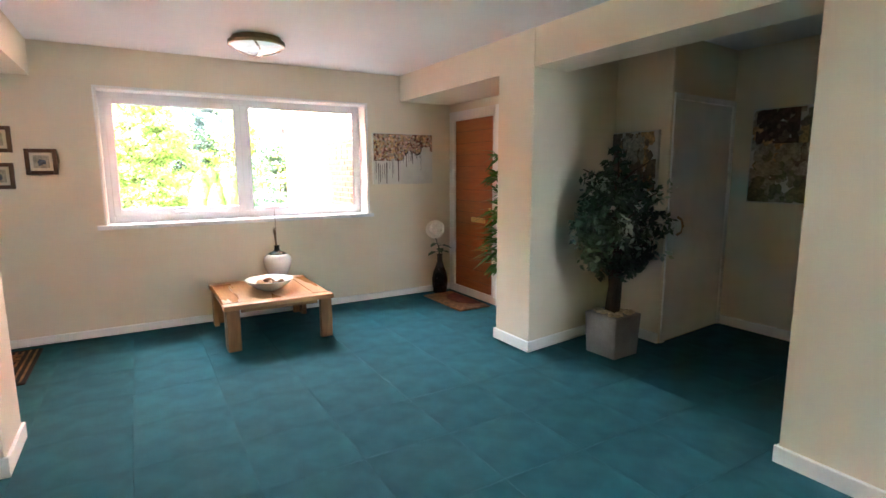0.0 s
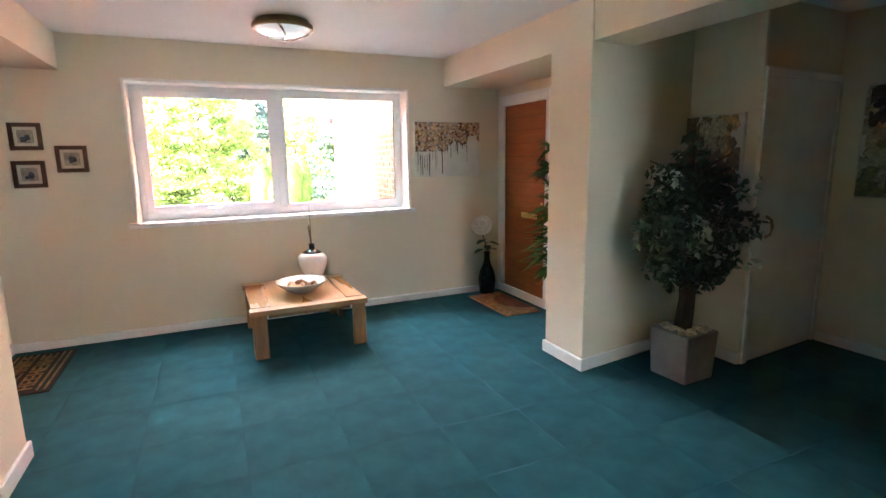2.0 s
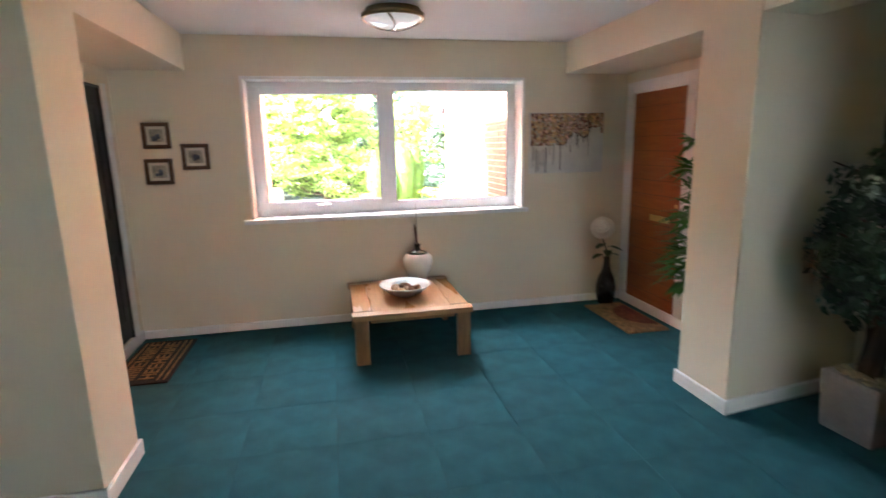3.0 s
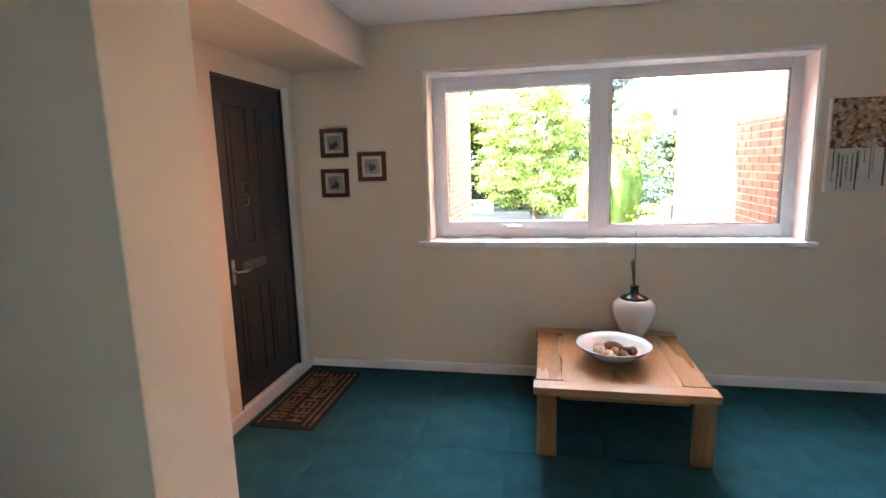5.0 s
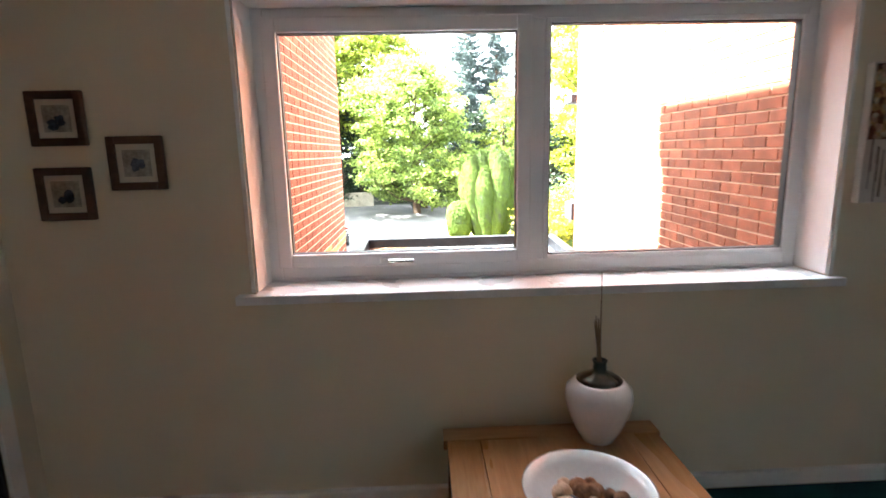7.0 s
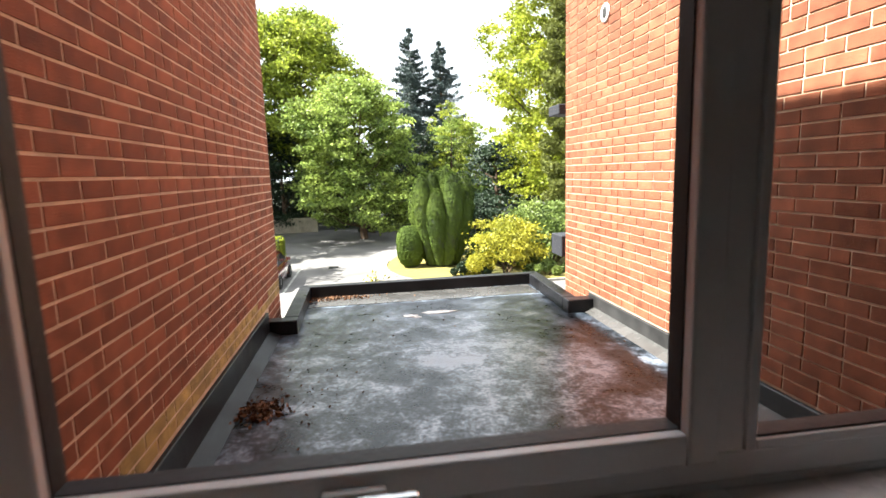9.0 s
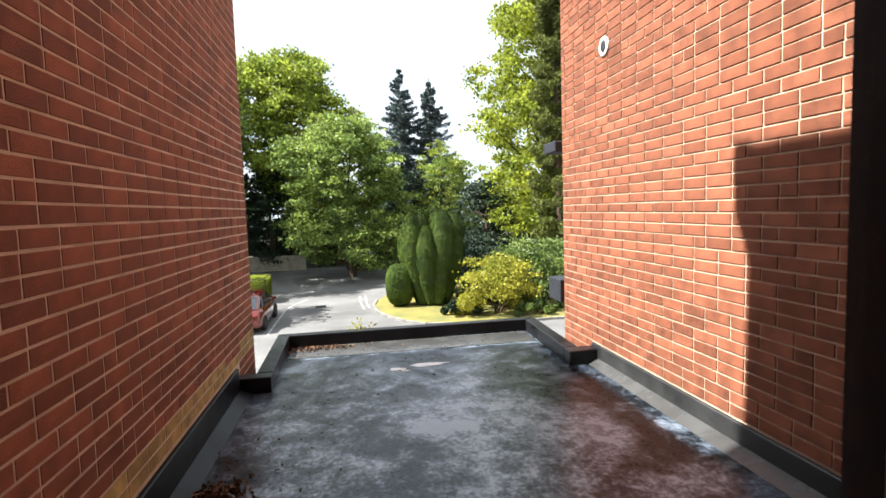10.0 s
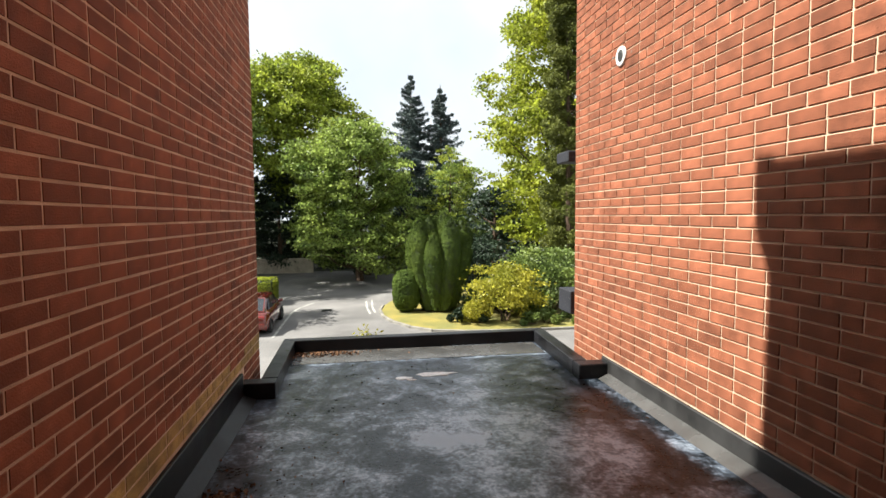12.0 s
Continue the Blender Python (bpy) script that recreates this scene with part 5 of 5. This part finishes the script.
def dabs(bm, n, box, size, y, seed, tall=1.0, drop=None):
    """Flat brush dabs on a canvas plane, each an uneven small outline."""
    r = random.Random(seed)
    x0, x1, z0, z1 = box
    for i in range(n):
        cx, cz = r.uniform(x0, x1), r.uniform(z0, z1)
        if drop and cz < drop(cx):
            continue
        s = size * r.uniform(0.5, 1.3)
        m, o, yy = r.randint(6, 8), r.uniform(0, 6.28), y - 0.0015 * r.random()
        bm.faces.new([bm.verts.new((min(x1, max(x0, cx + s * math.cos(o + 6.283 * q / m) * r.uniform(0.6, 1.2))), yy, min(z1, max(z0, cz + tall * s * math.sin(o + 6.283 * q / m) * r.uniform(0.6, 1.2))))) for q in range(m)])
    return bm


art = thing("blossom_canvas", "stretched canvas of red and gold blossom with dark drips", "painting", (2.85, 0, 1.562))
part("canvas", box_bm(bmesh.new(), -0.372, 0.368, -0.036, -0.001, -0.275, 0.279, 0.003), CANVAS, art)
top_box = (-0.365, 0.362, -0.02, 0.272)
edge_of = lambda x: 0.045 + 0.05 * math.sin(x * 9) + 0.03 * math.sin(x * 27) + (0.05 if x > 0.2 else 0) - (0.08 if x < -0.15 else 0)
for nm, mt, n, s, sd in (("umber_paint", DAB_DARK, 260, 0.026, 1), ("red_paint", DAB_RED, 560, 0.020, 2), ("gold_paint", DAB_GOLD, 380, 0.018, 3), ("rose_paint", DAB_ROSE, 240, 0.014, 4), ("cream_paint", DAB_CREAM, 140, 0.011, 5)):
    part(nm, dabs(bmesh.new(), n, top_box, s, -0.0365 - 0.0016 * sd, sd, 1.0, edge_of), mt, art)["kind"] = "stuff"
bm = bmesh.new()
rr = random.Random(9)
for i in range(38):
    x, l = rr.uniform(-0.36, 0.22) if i % 4 else rr.uniform(-0.36, -0.15), rr.uniform(0.07, 0.28)
    z1 = edge_of(x) + 0.03
    z0 = max(-0.27, z1 - l)
    w = rr.uniform(0.0015, 0.005)
    bm.faces.new([bm.verts.new(p) for p in ((x - w, -0.0375, z0), (x + w, -0.0375, z0), (x + w * 0.7, -0.0375, z1), (x - w * 0.7, -0.0375, z1))])
part("drip_paint", bm, DAB_UMBER, art)["kind"] = "stuff"

art = thing("landscape_canvas", "dark landscape canvas in moss green and umber", "painting", (4.88, -3.16, 1.545), -90)
part("canvas", box_bm(bmesh.new(), -0.40, 0.40, -0.036, -0.001, -0.395, 0.395, 0.003), CANVAS, art)
for nm, mt, n, s, sd, bxx in (("cream_paint", DAB_SAND, 220, 0.05, 1, (-0.39, 0.39, -0.385, 0.385)), ("gold_paint", DAB_GOLD, 60, 0.05, 2, (-0.39, 0.39, -0.1, 0.25)), ("green_paint", DAB_MOSS, 80, 0.05, 3, (-0.39, 0.39, -0.385, 0.05)),
                              ("umber_paint", DAB_UMBER, 70, 0.045, 4, (-0.36, -0.02, 0.10, 0.385)), ("dark_bank", DAB_DULL, 50, 0.04, 5, (-0.05, 0.39, -0.10, 0.10)), ("red_paint", DAB_DULL, 26, 0.03, 6, (-0.3, 0.3, -0.2, 0.30)), ("green_tree", DAB_MOSS, 46, 0.045, 7, (0.05, 0.39, 0.1, 0.36)), ("pale_water", DAB_SAND, 60, 0.04, 8, (-0.36, 0.2, -0.16, 0.10))):
    part(nm, dabs(bmesh.new(), n, bxx, s, -0.0365 - 0.0016 * sd, sd + 20), mt, art)["kind"] = "stuff"

art = thing("abstract_canvas", "small canvas of golden and brown autumn trees", "painting", (3.88, -2.355, 1.50), -90)
part("canvas", box_bm(bmesh.new(), -0.235, 0.225, -0.03, -0.001, -0.25, 0.25, 0.003), CANVAS, art)
for nm, mt, n, s, sd, bxx in (("gold_paint", DAB_GOLD, 90, 0.03, 1, (-0.225, 0.215, -0.24, 0.24)), ("umber_paint", DAB_DULL, 90, 0.026, 2, (-0.225, 0.215, -0.24, 0.02)), ("brown_paint", DAB_DULL, 60, 0.026, 3, (-0.225, 0.215, -0.2, 0.24)), ("cream_paint", DAB_CREAM, 40, 0.03, 4, (-0.12, 0.1, -0.02, 0.22)), ("dark_edge", DAB_DULL, 30, 0.026, 5, (-0.225, -0.14, -0.2, 0.24))):
    part(nm, dabs(bmesh.new(), n, bxx, s, -0.0305 - 0.0016 * sd, sd + 40, 1.6), mt, art)["kind"] = "stuff"

# ---------------------------------------------------------------- mats
mat_ = thing("doormat", "black doormat with tan lettering by the dark door", "doormat", (-0.725, -0.55, 0.0))
part("mat_base", box_bm(bmesh.new(), -0.20, 0.205, -0.435, 0.40, 0.0, 0.012, 0.004, 2), MATBLACK, mat_)
for xx in (-0.165, 0.172, 0.13):
    part("stripe", box_bm(bmesh.new(), xx - 0.008, xx + 0.008, -0.40, 0.37, 0.012, 0.0145, 0.001), MATTAN, mat_, "tan stripe")
rr = random.Random(4)
for row, xx in enumerate((-0.085, 0.045)):
    yy = -0.36
    while yy < 0.30:
        ln = rr.uniform(0.05, 0.085)
        bm = bmesh.new()
        if rr.random() < 0.5:
            for q in (0, 1):
                box_bm(bm, xx - 0.05, xx + 0.05, yy + q * (ln - 0.018), yy + q * (ln - 0.018) + 0.018, 0.012, 0.0155, 0.001)
            box_bm(bm, xx - 0.008, xx + 0.008, yy + 0.018, yy + ln - 0.018, 0.012, 0.0155, 0.001)
        else:
            box_bm(bm, xx - 0.05, xx + 0.05, yy, yy + 0.018, 0.012, 0.0155, 0.001)
            for q in (-0.042, 0.0, 0.042):
                box_bm(bm, xx + q - 0.008, xx + q + 0.008, yy + 0.018, yy + ln, 0.012, 0.0155, 0.001)
        part("letter_bar", bm, MATTAN, mat_, "tan bristle letter shape")
        yy += ln + 0.018
mat_ = thing("coir_mat", "tan coir mat with a darker half-round by the wooden door", "doormat", (3.185, -0.58, 0.0))
part("mat_base", box_bm(bmesh.new(), -0.19, 0.19, -0.40, 0.38, 0.0, 0.014, 0.004, 2), COIR, mat_)
part("half_round", prism_bm(bmesh.new(), [(0.17 - 0.22 * math.sin(q * math.pi / 14), -0.27 * math.cos(q * math.pi / 14)) for q in range(15)], 0.013, 0.0165), COIR_RED, mat_, "brick red half-round")

# ---------------------------------------------------------------- flower vase by the door
fv = thing("floor_vase", "slim dark pottery bottle vase on the floor", "vase", (3.25, -0.14, 0.0))
part("body", lathe_bm(bmesh.new(), ((0, 0), (0.068, 0), (0.078, 0.01), (0.092, 0.10), (0.094, 0.17), (0.078, 0.25), (0.048, 0.32), (0.032, 0.38), (0.030, 0.45), (0.036, 0.465), (0.028, 0.465), (0.024, 0.40), (0, 0.40)), 36), BLACKGLASS, fv, smooth=True)
rose = thing("artificial_rose", "large cream artificial rose in a dark vase", "flower", (3.25, -0.14, 0.40))
part("stem", tube_bm(bmesh.new(), [(0, 0, 0), (-0.02, -0.01, 0.15), (-0.075, -0.03, 0.27)], [0.006, 0.006, 0.006], 6), STEM, rose)
for i in range(26):
    ringn = 0 if i < 5 else (1 if i < 13 else 2)
    a, tilt, size = i * 2.399, (15, 45, 75)[ringn], (0.05, 0.068, 0.078)[ringn]
    bm = bmesh.new()
    bmesh.ops.create_uvsphere(bm, u_segments=10, v_segments=6, radius=size)
    for v in bm.verts:
        v.co = Vector((v.co.x, v.co.y * 0.22, v.co.z * 0.85 + size * 0.6))
        v.co.y += 2.2 * v.co.x * v.co.x
    pt = part("petal", bm, ROSE, rose, smooth=True)
    pt.matrix_basis = Matrix.Translation((-0.085, -0.05, 0.36)) @ pose(0, 0, 0, 62, 0, -35) @ pose(0, 0, 0, 0, 0, math.degrees(a)) @ pose(0, 0, 0, -tilt, 0, 0) @ Matrix.Translation((0, 0.006 * ringn, 0))
for (lx, ly, lz), turn in (((-0.06, -0.02, 0.20), 200), ((0.03, -0.02, 0.17), 330), ((-0.10, -0.03, 0.10), 190), ((0.05, 0, 0.10), 20), ((-0.04, -0.05, 0.14), 250)):
    bm = bmesh.new()
    vs = [(0, 0, 0), (0.04, 0.042, 0.010), (0.095, 0.034, 0.0), (0.135, 0, -0.018), (0.095, -0.034, 0.0), (0.04, -0.042, 0.010)]
    q = [bm.verts.new(p) for p in vs]
    for a, b in ((1, 2), (2, 3), (3, 4), (4, 5)):
        bm.faces.new((q[0], q[a], q[b]))
    lf = part("leaf", bm, FICUS, rose)
    lf.matrix_basis = pose(lx * 0.5, ly * 0.5, lz, 0, 10, turn)
    part("leaf_stalk", tube_bm(bmesh.new(), [(0, 0, 0), (-0.03, 0, -0.012)], 0.003, 5), STEM, lf)

# ---------------------------------------------------------------- bamboo by the wooden door
bp = thing("bamboo_plant", "tall artificial bamboo with narrow green leaves", "plant", (3.25, -1.42, 0.0))
part("plant_pot", lathe_bm(bmesh.new(), ((0, 0), (0.05, 0), (0.06, 0.15), (0.064, 0.16), (0.056, 0.16), (0.05, 0.14), (0, 0.14)), 28), BLACKGLASS, bp, smooth=True)
rng = np.random.default_rng(80)
pts = []
for i in range(4):
    a = i * 1.7
    x1, y1, h = 0.07 * math.cos(a), 0.07 * math.sin(a), (1.66, 1.5, 1.35, 1.2)[i]
    part("cane", tube_bm(bmesh.new(), [(x1 * 0.4, y1 * 0.4, 0.13), (x1, y1, h * 0.5), (x1 * 1.2, y1 * 1.2, h)], [0.010, 0.009, 0.005], 7), STEM, bp)
    for q in range(17):
        z = 0.48 + (h - 0.42) * (q + rng.random()) / 17
        b = rng.uniform(0, 6.28)
        for w in range(8):
            pts.append((x1 + 0.02 * math.cos(b), y1 + 0.02 * math.sin(b), z, b + rng.normal(0, 0.6), rng.uniform(-0.5, 0.6), rng.uniform(0.15, 0.34)))
verts, faces = [], []
for x1, y1, z, b, el, l in pts:
    d = Vector((math.cos(b) * math.cos(el), math.sin(b) * math.cos(el), math.sin(el)))
    s = d.cross(Vector((0, 0, 1))).normalized() * 0.024
    p = Vector((x1, y1, z))
    k0 = len(verts)
    mid = p + d * l * 0.45 + Vector((0, 0, 0.012))
    tip = p + d * l + Vector((0, 0, -0.15 * l))
    verts += [p, mid + s, tip, mid - s]
    faces.append((k0, k0 + 1, k0 + 2, k0 + 3))
raw_mesh("leaves", [tuple(v) for v in verts], faces, BAMBOO, bp)

# ---------------------------------------------------------------- ficus in a square stone pot
tr = thing("potted_ficus", "artificial ficus tree with dense dark variegated leaves", "potted tree", (3.385, -2.605, 0.0), 3)
bm = bmesh.new()
hw, ht = 0.152, 0.33
box_bm(bm, -hw, hw, -hw, hw, 0, ht, 0.012, 2)
for v in bm.verts:
    k0 = 0.90 + 0.10 * v.co.z / ht
    v.co.x *= k0
    v.co.y *= k0
part("square_pot", bm, STONEPOT, tr, "grey cast stone square pot")
bm = bmesh.new()
rng = np.random.default_rng(81)
for i in range(46):
    m = Matrix.Translation((rng.uniform(-0.12, 0.12), rng.uniform(-0.12, 0.12), ht + 0.004)) @ Matrix.Diagonal((*rng.uniform(0.018, 0.032, 2), 0.016, 1))
    bmesh.ops.create_icosphere(bm, subdivisions=1, radius=1.0, matrix=m)
part("pebbles", bm, PEBBLE, tr, "cream pebbles")["kind"] = "stuff"
bm = bmesh.new()
for i in range(3):
    a = i * 2.1
    tube_bm(bm, [(0.03 * math.cos(a + z * 5), 0.03 * math.sin(a + z * 5), ht - 0.02 + z) for z in (0, 0.12, 0.24, 0.36, 0.5, 0.65)], [0.036, 0.03, 0.028, 0.026, 0.022, 0.014], 7)
part("trunk", bm, BARK, tr, "twisted brown stems")
for i in range(16):
    a, z = i * 2.4, 0.75 + 0.045 * i
    part("branch", tube_bm(bmesh.new(), [(0, 0, z - 0.1), (0.14 * math.cos(a), 0.14 * math.sin(a), z), (0.27 * math.cos(a), 0.27 * math.sin(a), z + 0.06)], [0.012, 0.008, 0.004], 5), BARK, tr)
part("leader", tube_bm(bmesh.new(), [(0, 0, ht + 0.5), (0.01, 0, 1.2), (-0.03, 0, 1.62)], [0.02, 0.012, 0.004], 6), BARK, tr)
rng = np.random.default_rng(82)


def ficus_leaves(n, size, seed, only=None):
    r = np.random.default_rng(seed)
    cs, rs = [], []
    for i in range(64):
        f = r.random()
        z = 0.64 + 0.74 * f
        w = 0.365 * math.sqrt(max(0.3, 1 - (1.6 * (f - 0.5)) ** 2))
        a = r.uniform(0, 6.28)
        cs.append((math.cos(a) * w * r.random() ** 0.5, math.sin(a) * w * 0.9 * r.random() ** 0.5, z)), rs.append(r.uniform(0.07, 0.12))
    cs.append((-0.03, 0, 1.46)), rs.append(0.10)
    cs.append((-0.05, 0, 1.57)), rs.append(0.05)
    p, q = clump_points(cs if only is None else only, rs if only is None else [0.07] * len(only), n, seed + 1, 0.9, 0.4)
    q = q * 0.4 + np.array([0, 0, 0.6])
    return leaf_quads(p, size, q, seed + 2, 0.5)


v, f = ficus_leaves(5600, 0.066, 83)
raw_mesh("leaves", v, f, FICUS, tr)
v, f = ficus_leaves(3800, 0.058, 86, [(-0.26, -0.02, 1.33), (-0.18, -0.22, 0.98), (-0.20, -0.20, 1.08)])
raw_mesh("pale_leaves", v, f, FICUS_PALE, tr)
spots = [(0.25 * math.cos(q * 2.4 + 3.4) * (0.6 + 0.4 * (q % 3) / 2), -0.27 * abs(math.sin(q * 1.7)), 0.74 + 0.040 * q) for q in range(15)]
v, f = ficus_leaves(900, 0.060, 88, spots)
raw_mesh("pale_edged_leaves", v, f, FICUS_PALE, tr)

# ---------------------------------------------------------------- stair side: handrail and bag
hr = thing("handrail", "black plastic handrail on the stair wall", "handrail", (0, 0, 0))
part("rail", tube_bm(bmesh.new(), [(-0.88, -2.35, 0.955), (-0.885, -2.385, 0.95), (-0.93, -2.40, 0.935), (-1.10, -2.40, 0.925), (-2.9, -2.40, 0.83)], [0.017, 0.019, 0.019, 0.019, 0.019], 10), RAIL, hr, smooth=True)
for xx in (-1.5, -2.1, -2.75):
    part("rail_bracket", tube_bm(bmesh.new(), [(xx, -2.295, 0.86), (xx, -2.39, 0.865), (xx, -2.40, 0.90)], 0.008, 6), RAIL, hr)
bag = thing("holdall_bag", "black upright bag with grey piping and red panel", "bag", (-1.10, -2.50, 0.0), -14)
bm = box_bm(bmesh.new(), -0.24, 0.24, -0.13, 0.13, 0.0, 0.60, 0.10, 5)
for v in bm.verts:
    v.co.x *= 1 - 0.25 * max(0, v.co.z - 0.2)
part("bag_body", bm, BAG, bag, smooth=True)
arc = [(0.235 * math.cos(q * math.pi / 16), -0.135, 0.10 + 0.38 * math.sin(q * math.pi / 16)) for q in range(17)]
part("piping", tube_bm(bmesh.new(), arc, 0.012, 8), PIPING, bag, "grey reflective piping", smooth=True)
part("red_panel", tube_bm(bmesh.new(), [(x * 0.8, y - 0.002, 0.08 + (z - 0.1) * 0.8 + 0.02) for x, y, z in arc], 0.018, 8), BAGRED, bag, "dark red trim", smooth=True)


# ---------------------------------------------------------------- carpet tiles
tile_meshes = {}
for ix in range(-7, 10):
    for iy in range(-10, 5):
        x0, x1 = max(-3.0, 0.118 + 0.5 * ix), min(4.9, 0.618 + 0.5 * ix)
        y0, y1 = max(-7.0, -2.533 + 0.5 * iy), min(0.0, -2.033 + 0.5 * iy)
        if x1 - x0 < 0.01 or y1 - y0 < 0.01:
            continue
        key = (round(x1 - x0, 3), round(y1 - y0, 3))
        if key not in tile_meshes:
            me = bpy.data.meshes.new("carpet_tile")
            bm = box_bm(bmesh.new(), -key[0] / 2 + 0.0006, key[0] / 2 - 0.0006, -key[1] / 2 + 0.0006, key[1] / 2 - 0.0006, -0.0065, 0.0)
            top = [e for e in bm.edges if all(v.co.z > -0.001 for v in e.verts)]
            bmesh.ops.bevel(bm, geom=top, offset=0.0006, segments=1, profile=0.5, affect="EDGES")
            bm.to_mesh(me)
            bm.free()
            me.materials.append(CARPET)
            tile_meshes[key] = me
        ob = new("carpet_tile", tile_meshes[key])
        ob.parent = floor
        ob.location = ((x0 + x1) / 2, (y0 + y1) / 2, -0.0005 * random.random())


# ---------------------------------------------------------------- bricks
def brick_mesh(length, mat, name="brick"):
    """A brick face with worn arrises, proud of the joint; x is out of the wall, y along it."""
    me = bpy.data.meshes.new(name)
    bm = box_bm(bmesh.new(), -0.02, 0.0065, 0.006, length - 0.006, 0.006, 0.069)
    front = [e for e in bm.edges if all(v.co.x > 0.0064 for v in e.verts)]
    bmesh.ops.bevel(bm, geom=front, offset=0.0011, segments=1, affect="EDGES")
    bm.to_mesh(me)
    bm.free()
    me.materials.append(mat)
    return me


def brick_wall(owner, face_x, out, y0, y1, z0, z1, near_y, near_z, seed, low_mat=None):
    """Stretcher bond with stray headers. Bricks inside near_y, near_z are single parts, the rest one joined mesh."""
    r = random.Random(seed)
    shared = {0.225: brick_mesh(0.225, BRICK), 0.1125: brick_mesh(0.1125, BRICK)}
    me = {k0: (np.array([v.co[:] for v in m.vertices]), [tuple(p.vertices) for p in m.polygons]) for k0, m in shared.items()}
    verts, quads, tris = [], [], []
    low_v, low_q = [], []
    count, single = 0, 0
    course, z = 0, z0
    while z < z1 - 0.01:
        y = y0 - (0.1125 if course % 2 else 0.0) - r.choice((0.0, 0.004))
        while y < y1 - 0.02:
            length = 0.1125 if r.random() < 0.07 else 0.225
            a, b = max(y, y0), min(y + length, y1)
            if b - a > 0.03:
                push, dz = r.uniform(-0.0003, 0.0004), r.uniform(-0.001, 0.001)
                full = abs((b - a) - length) < 1e-6
                if full and single < 300 and near_y[0] < y < near_y[1] and near_z[0] < z < near_z[1]:
                    ob = new("brick", shared[length])
                    ob.parent = owner
                    ob.matrix_basis = Matrix.Translation((face_x - 0.0062 * out + push * out, y if out > 0 else y + length, z + dz)) @ pose(0, 0, 0, 0, 0, 0 if out > 0 else 180)
                    single += 1
                else:
                    co, polys = me[length]
                    q = co.copy()
                    q[:, 1] = q[:, 1] * ((b - a - 0.01) / (length - 0.01)) + 0.005 * (1 - (b - a - 0.01) / (length - 0.01))
                    w = np.stack([face_x + out * (q[:, 0] - 0.0062 + push), a + q[:, 1], z + q[:, 2] + dz], 1)
                    low = low_mat is not None and z < z0 + 0.14 and r.random() < 0.85
                    vv, qq = (low_v, low_q) if low else (verts, quads)
                    base = sum(len(k0) for k0 in vv[-1:]) and vv[-1][1] or 0
                    vv.append((w, base + len(w)))
                    for p in polys:
                        p = [base + i for i in p]
                        if len(p) == 3:
                            p = p + [p[2]]
                        qq.append(p if out > 0 else p[::-1])
            y += length
        z += 0.075
        course += 1
    for vv, qq, mt, nm in ((verts, quads, BRICKS, "brickwork"), (low_v, low_q, low_mat, "damp_brickwork")):
        if vv:
            ob = raw_mesh(nm, np.concatenate([k0[0] for k0 in vv]), [p[:4] for p in qq], mt, owner)
            ob["kind"] = "stuff"


brick_wall(brick_west, LB_X, 1, 0.34, 4.87, 0.37, 3.77, (1.35, 3.3), (0.75, 2.05), 3, ALGAE)
brick_wall(brick_east, RB_X, -1, 0.34, 4.93, 0.31, 6.4, (2.0, 4.0), (1.0, 2.35), 4)
brick_wall(brick_west, LB_X, 1, 4.25, 4.87, -1.13, 0.36, (9, 9), (9, 9), 5)
brick_wall(brick_east, RB_X, -1, 4.28, 4.93, -1.19, 0.30, (9, 9), (9, 9), 6)
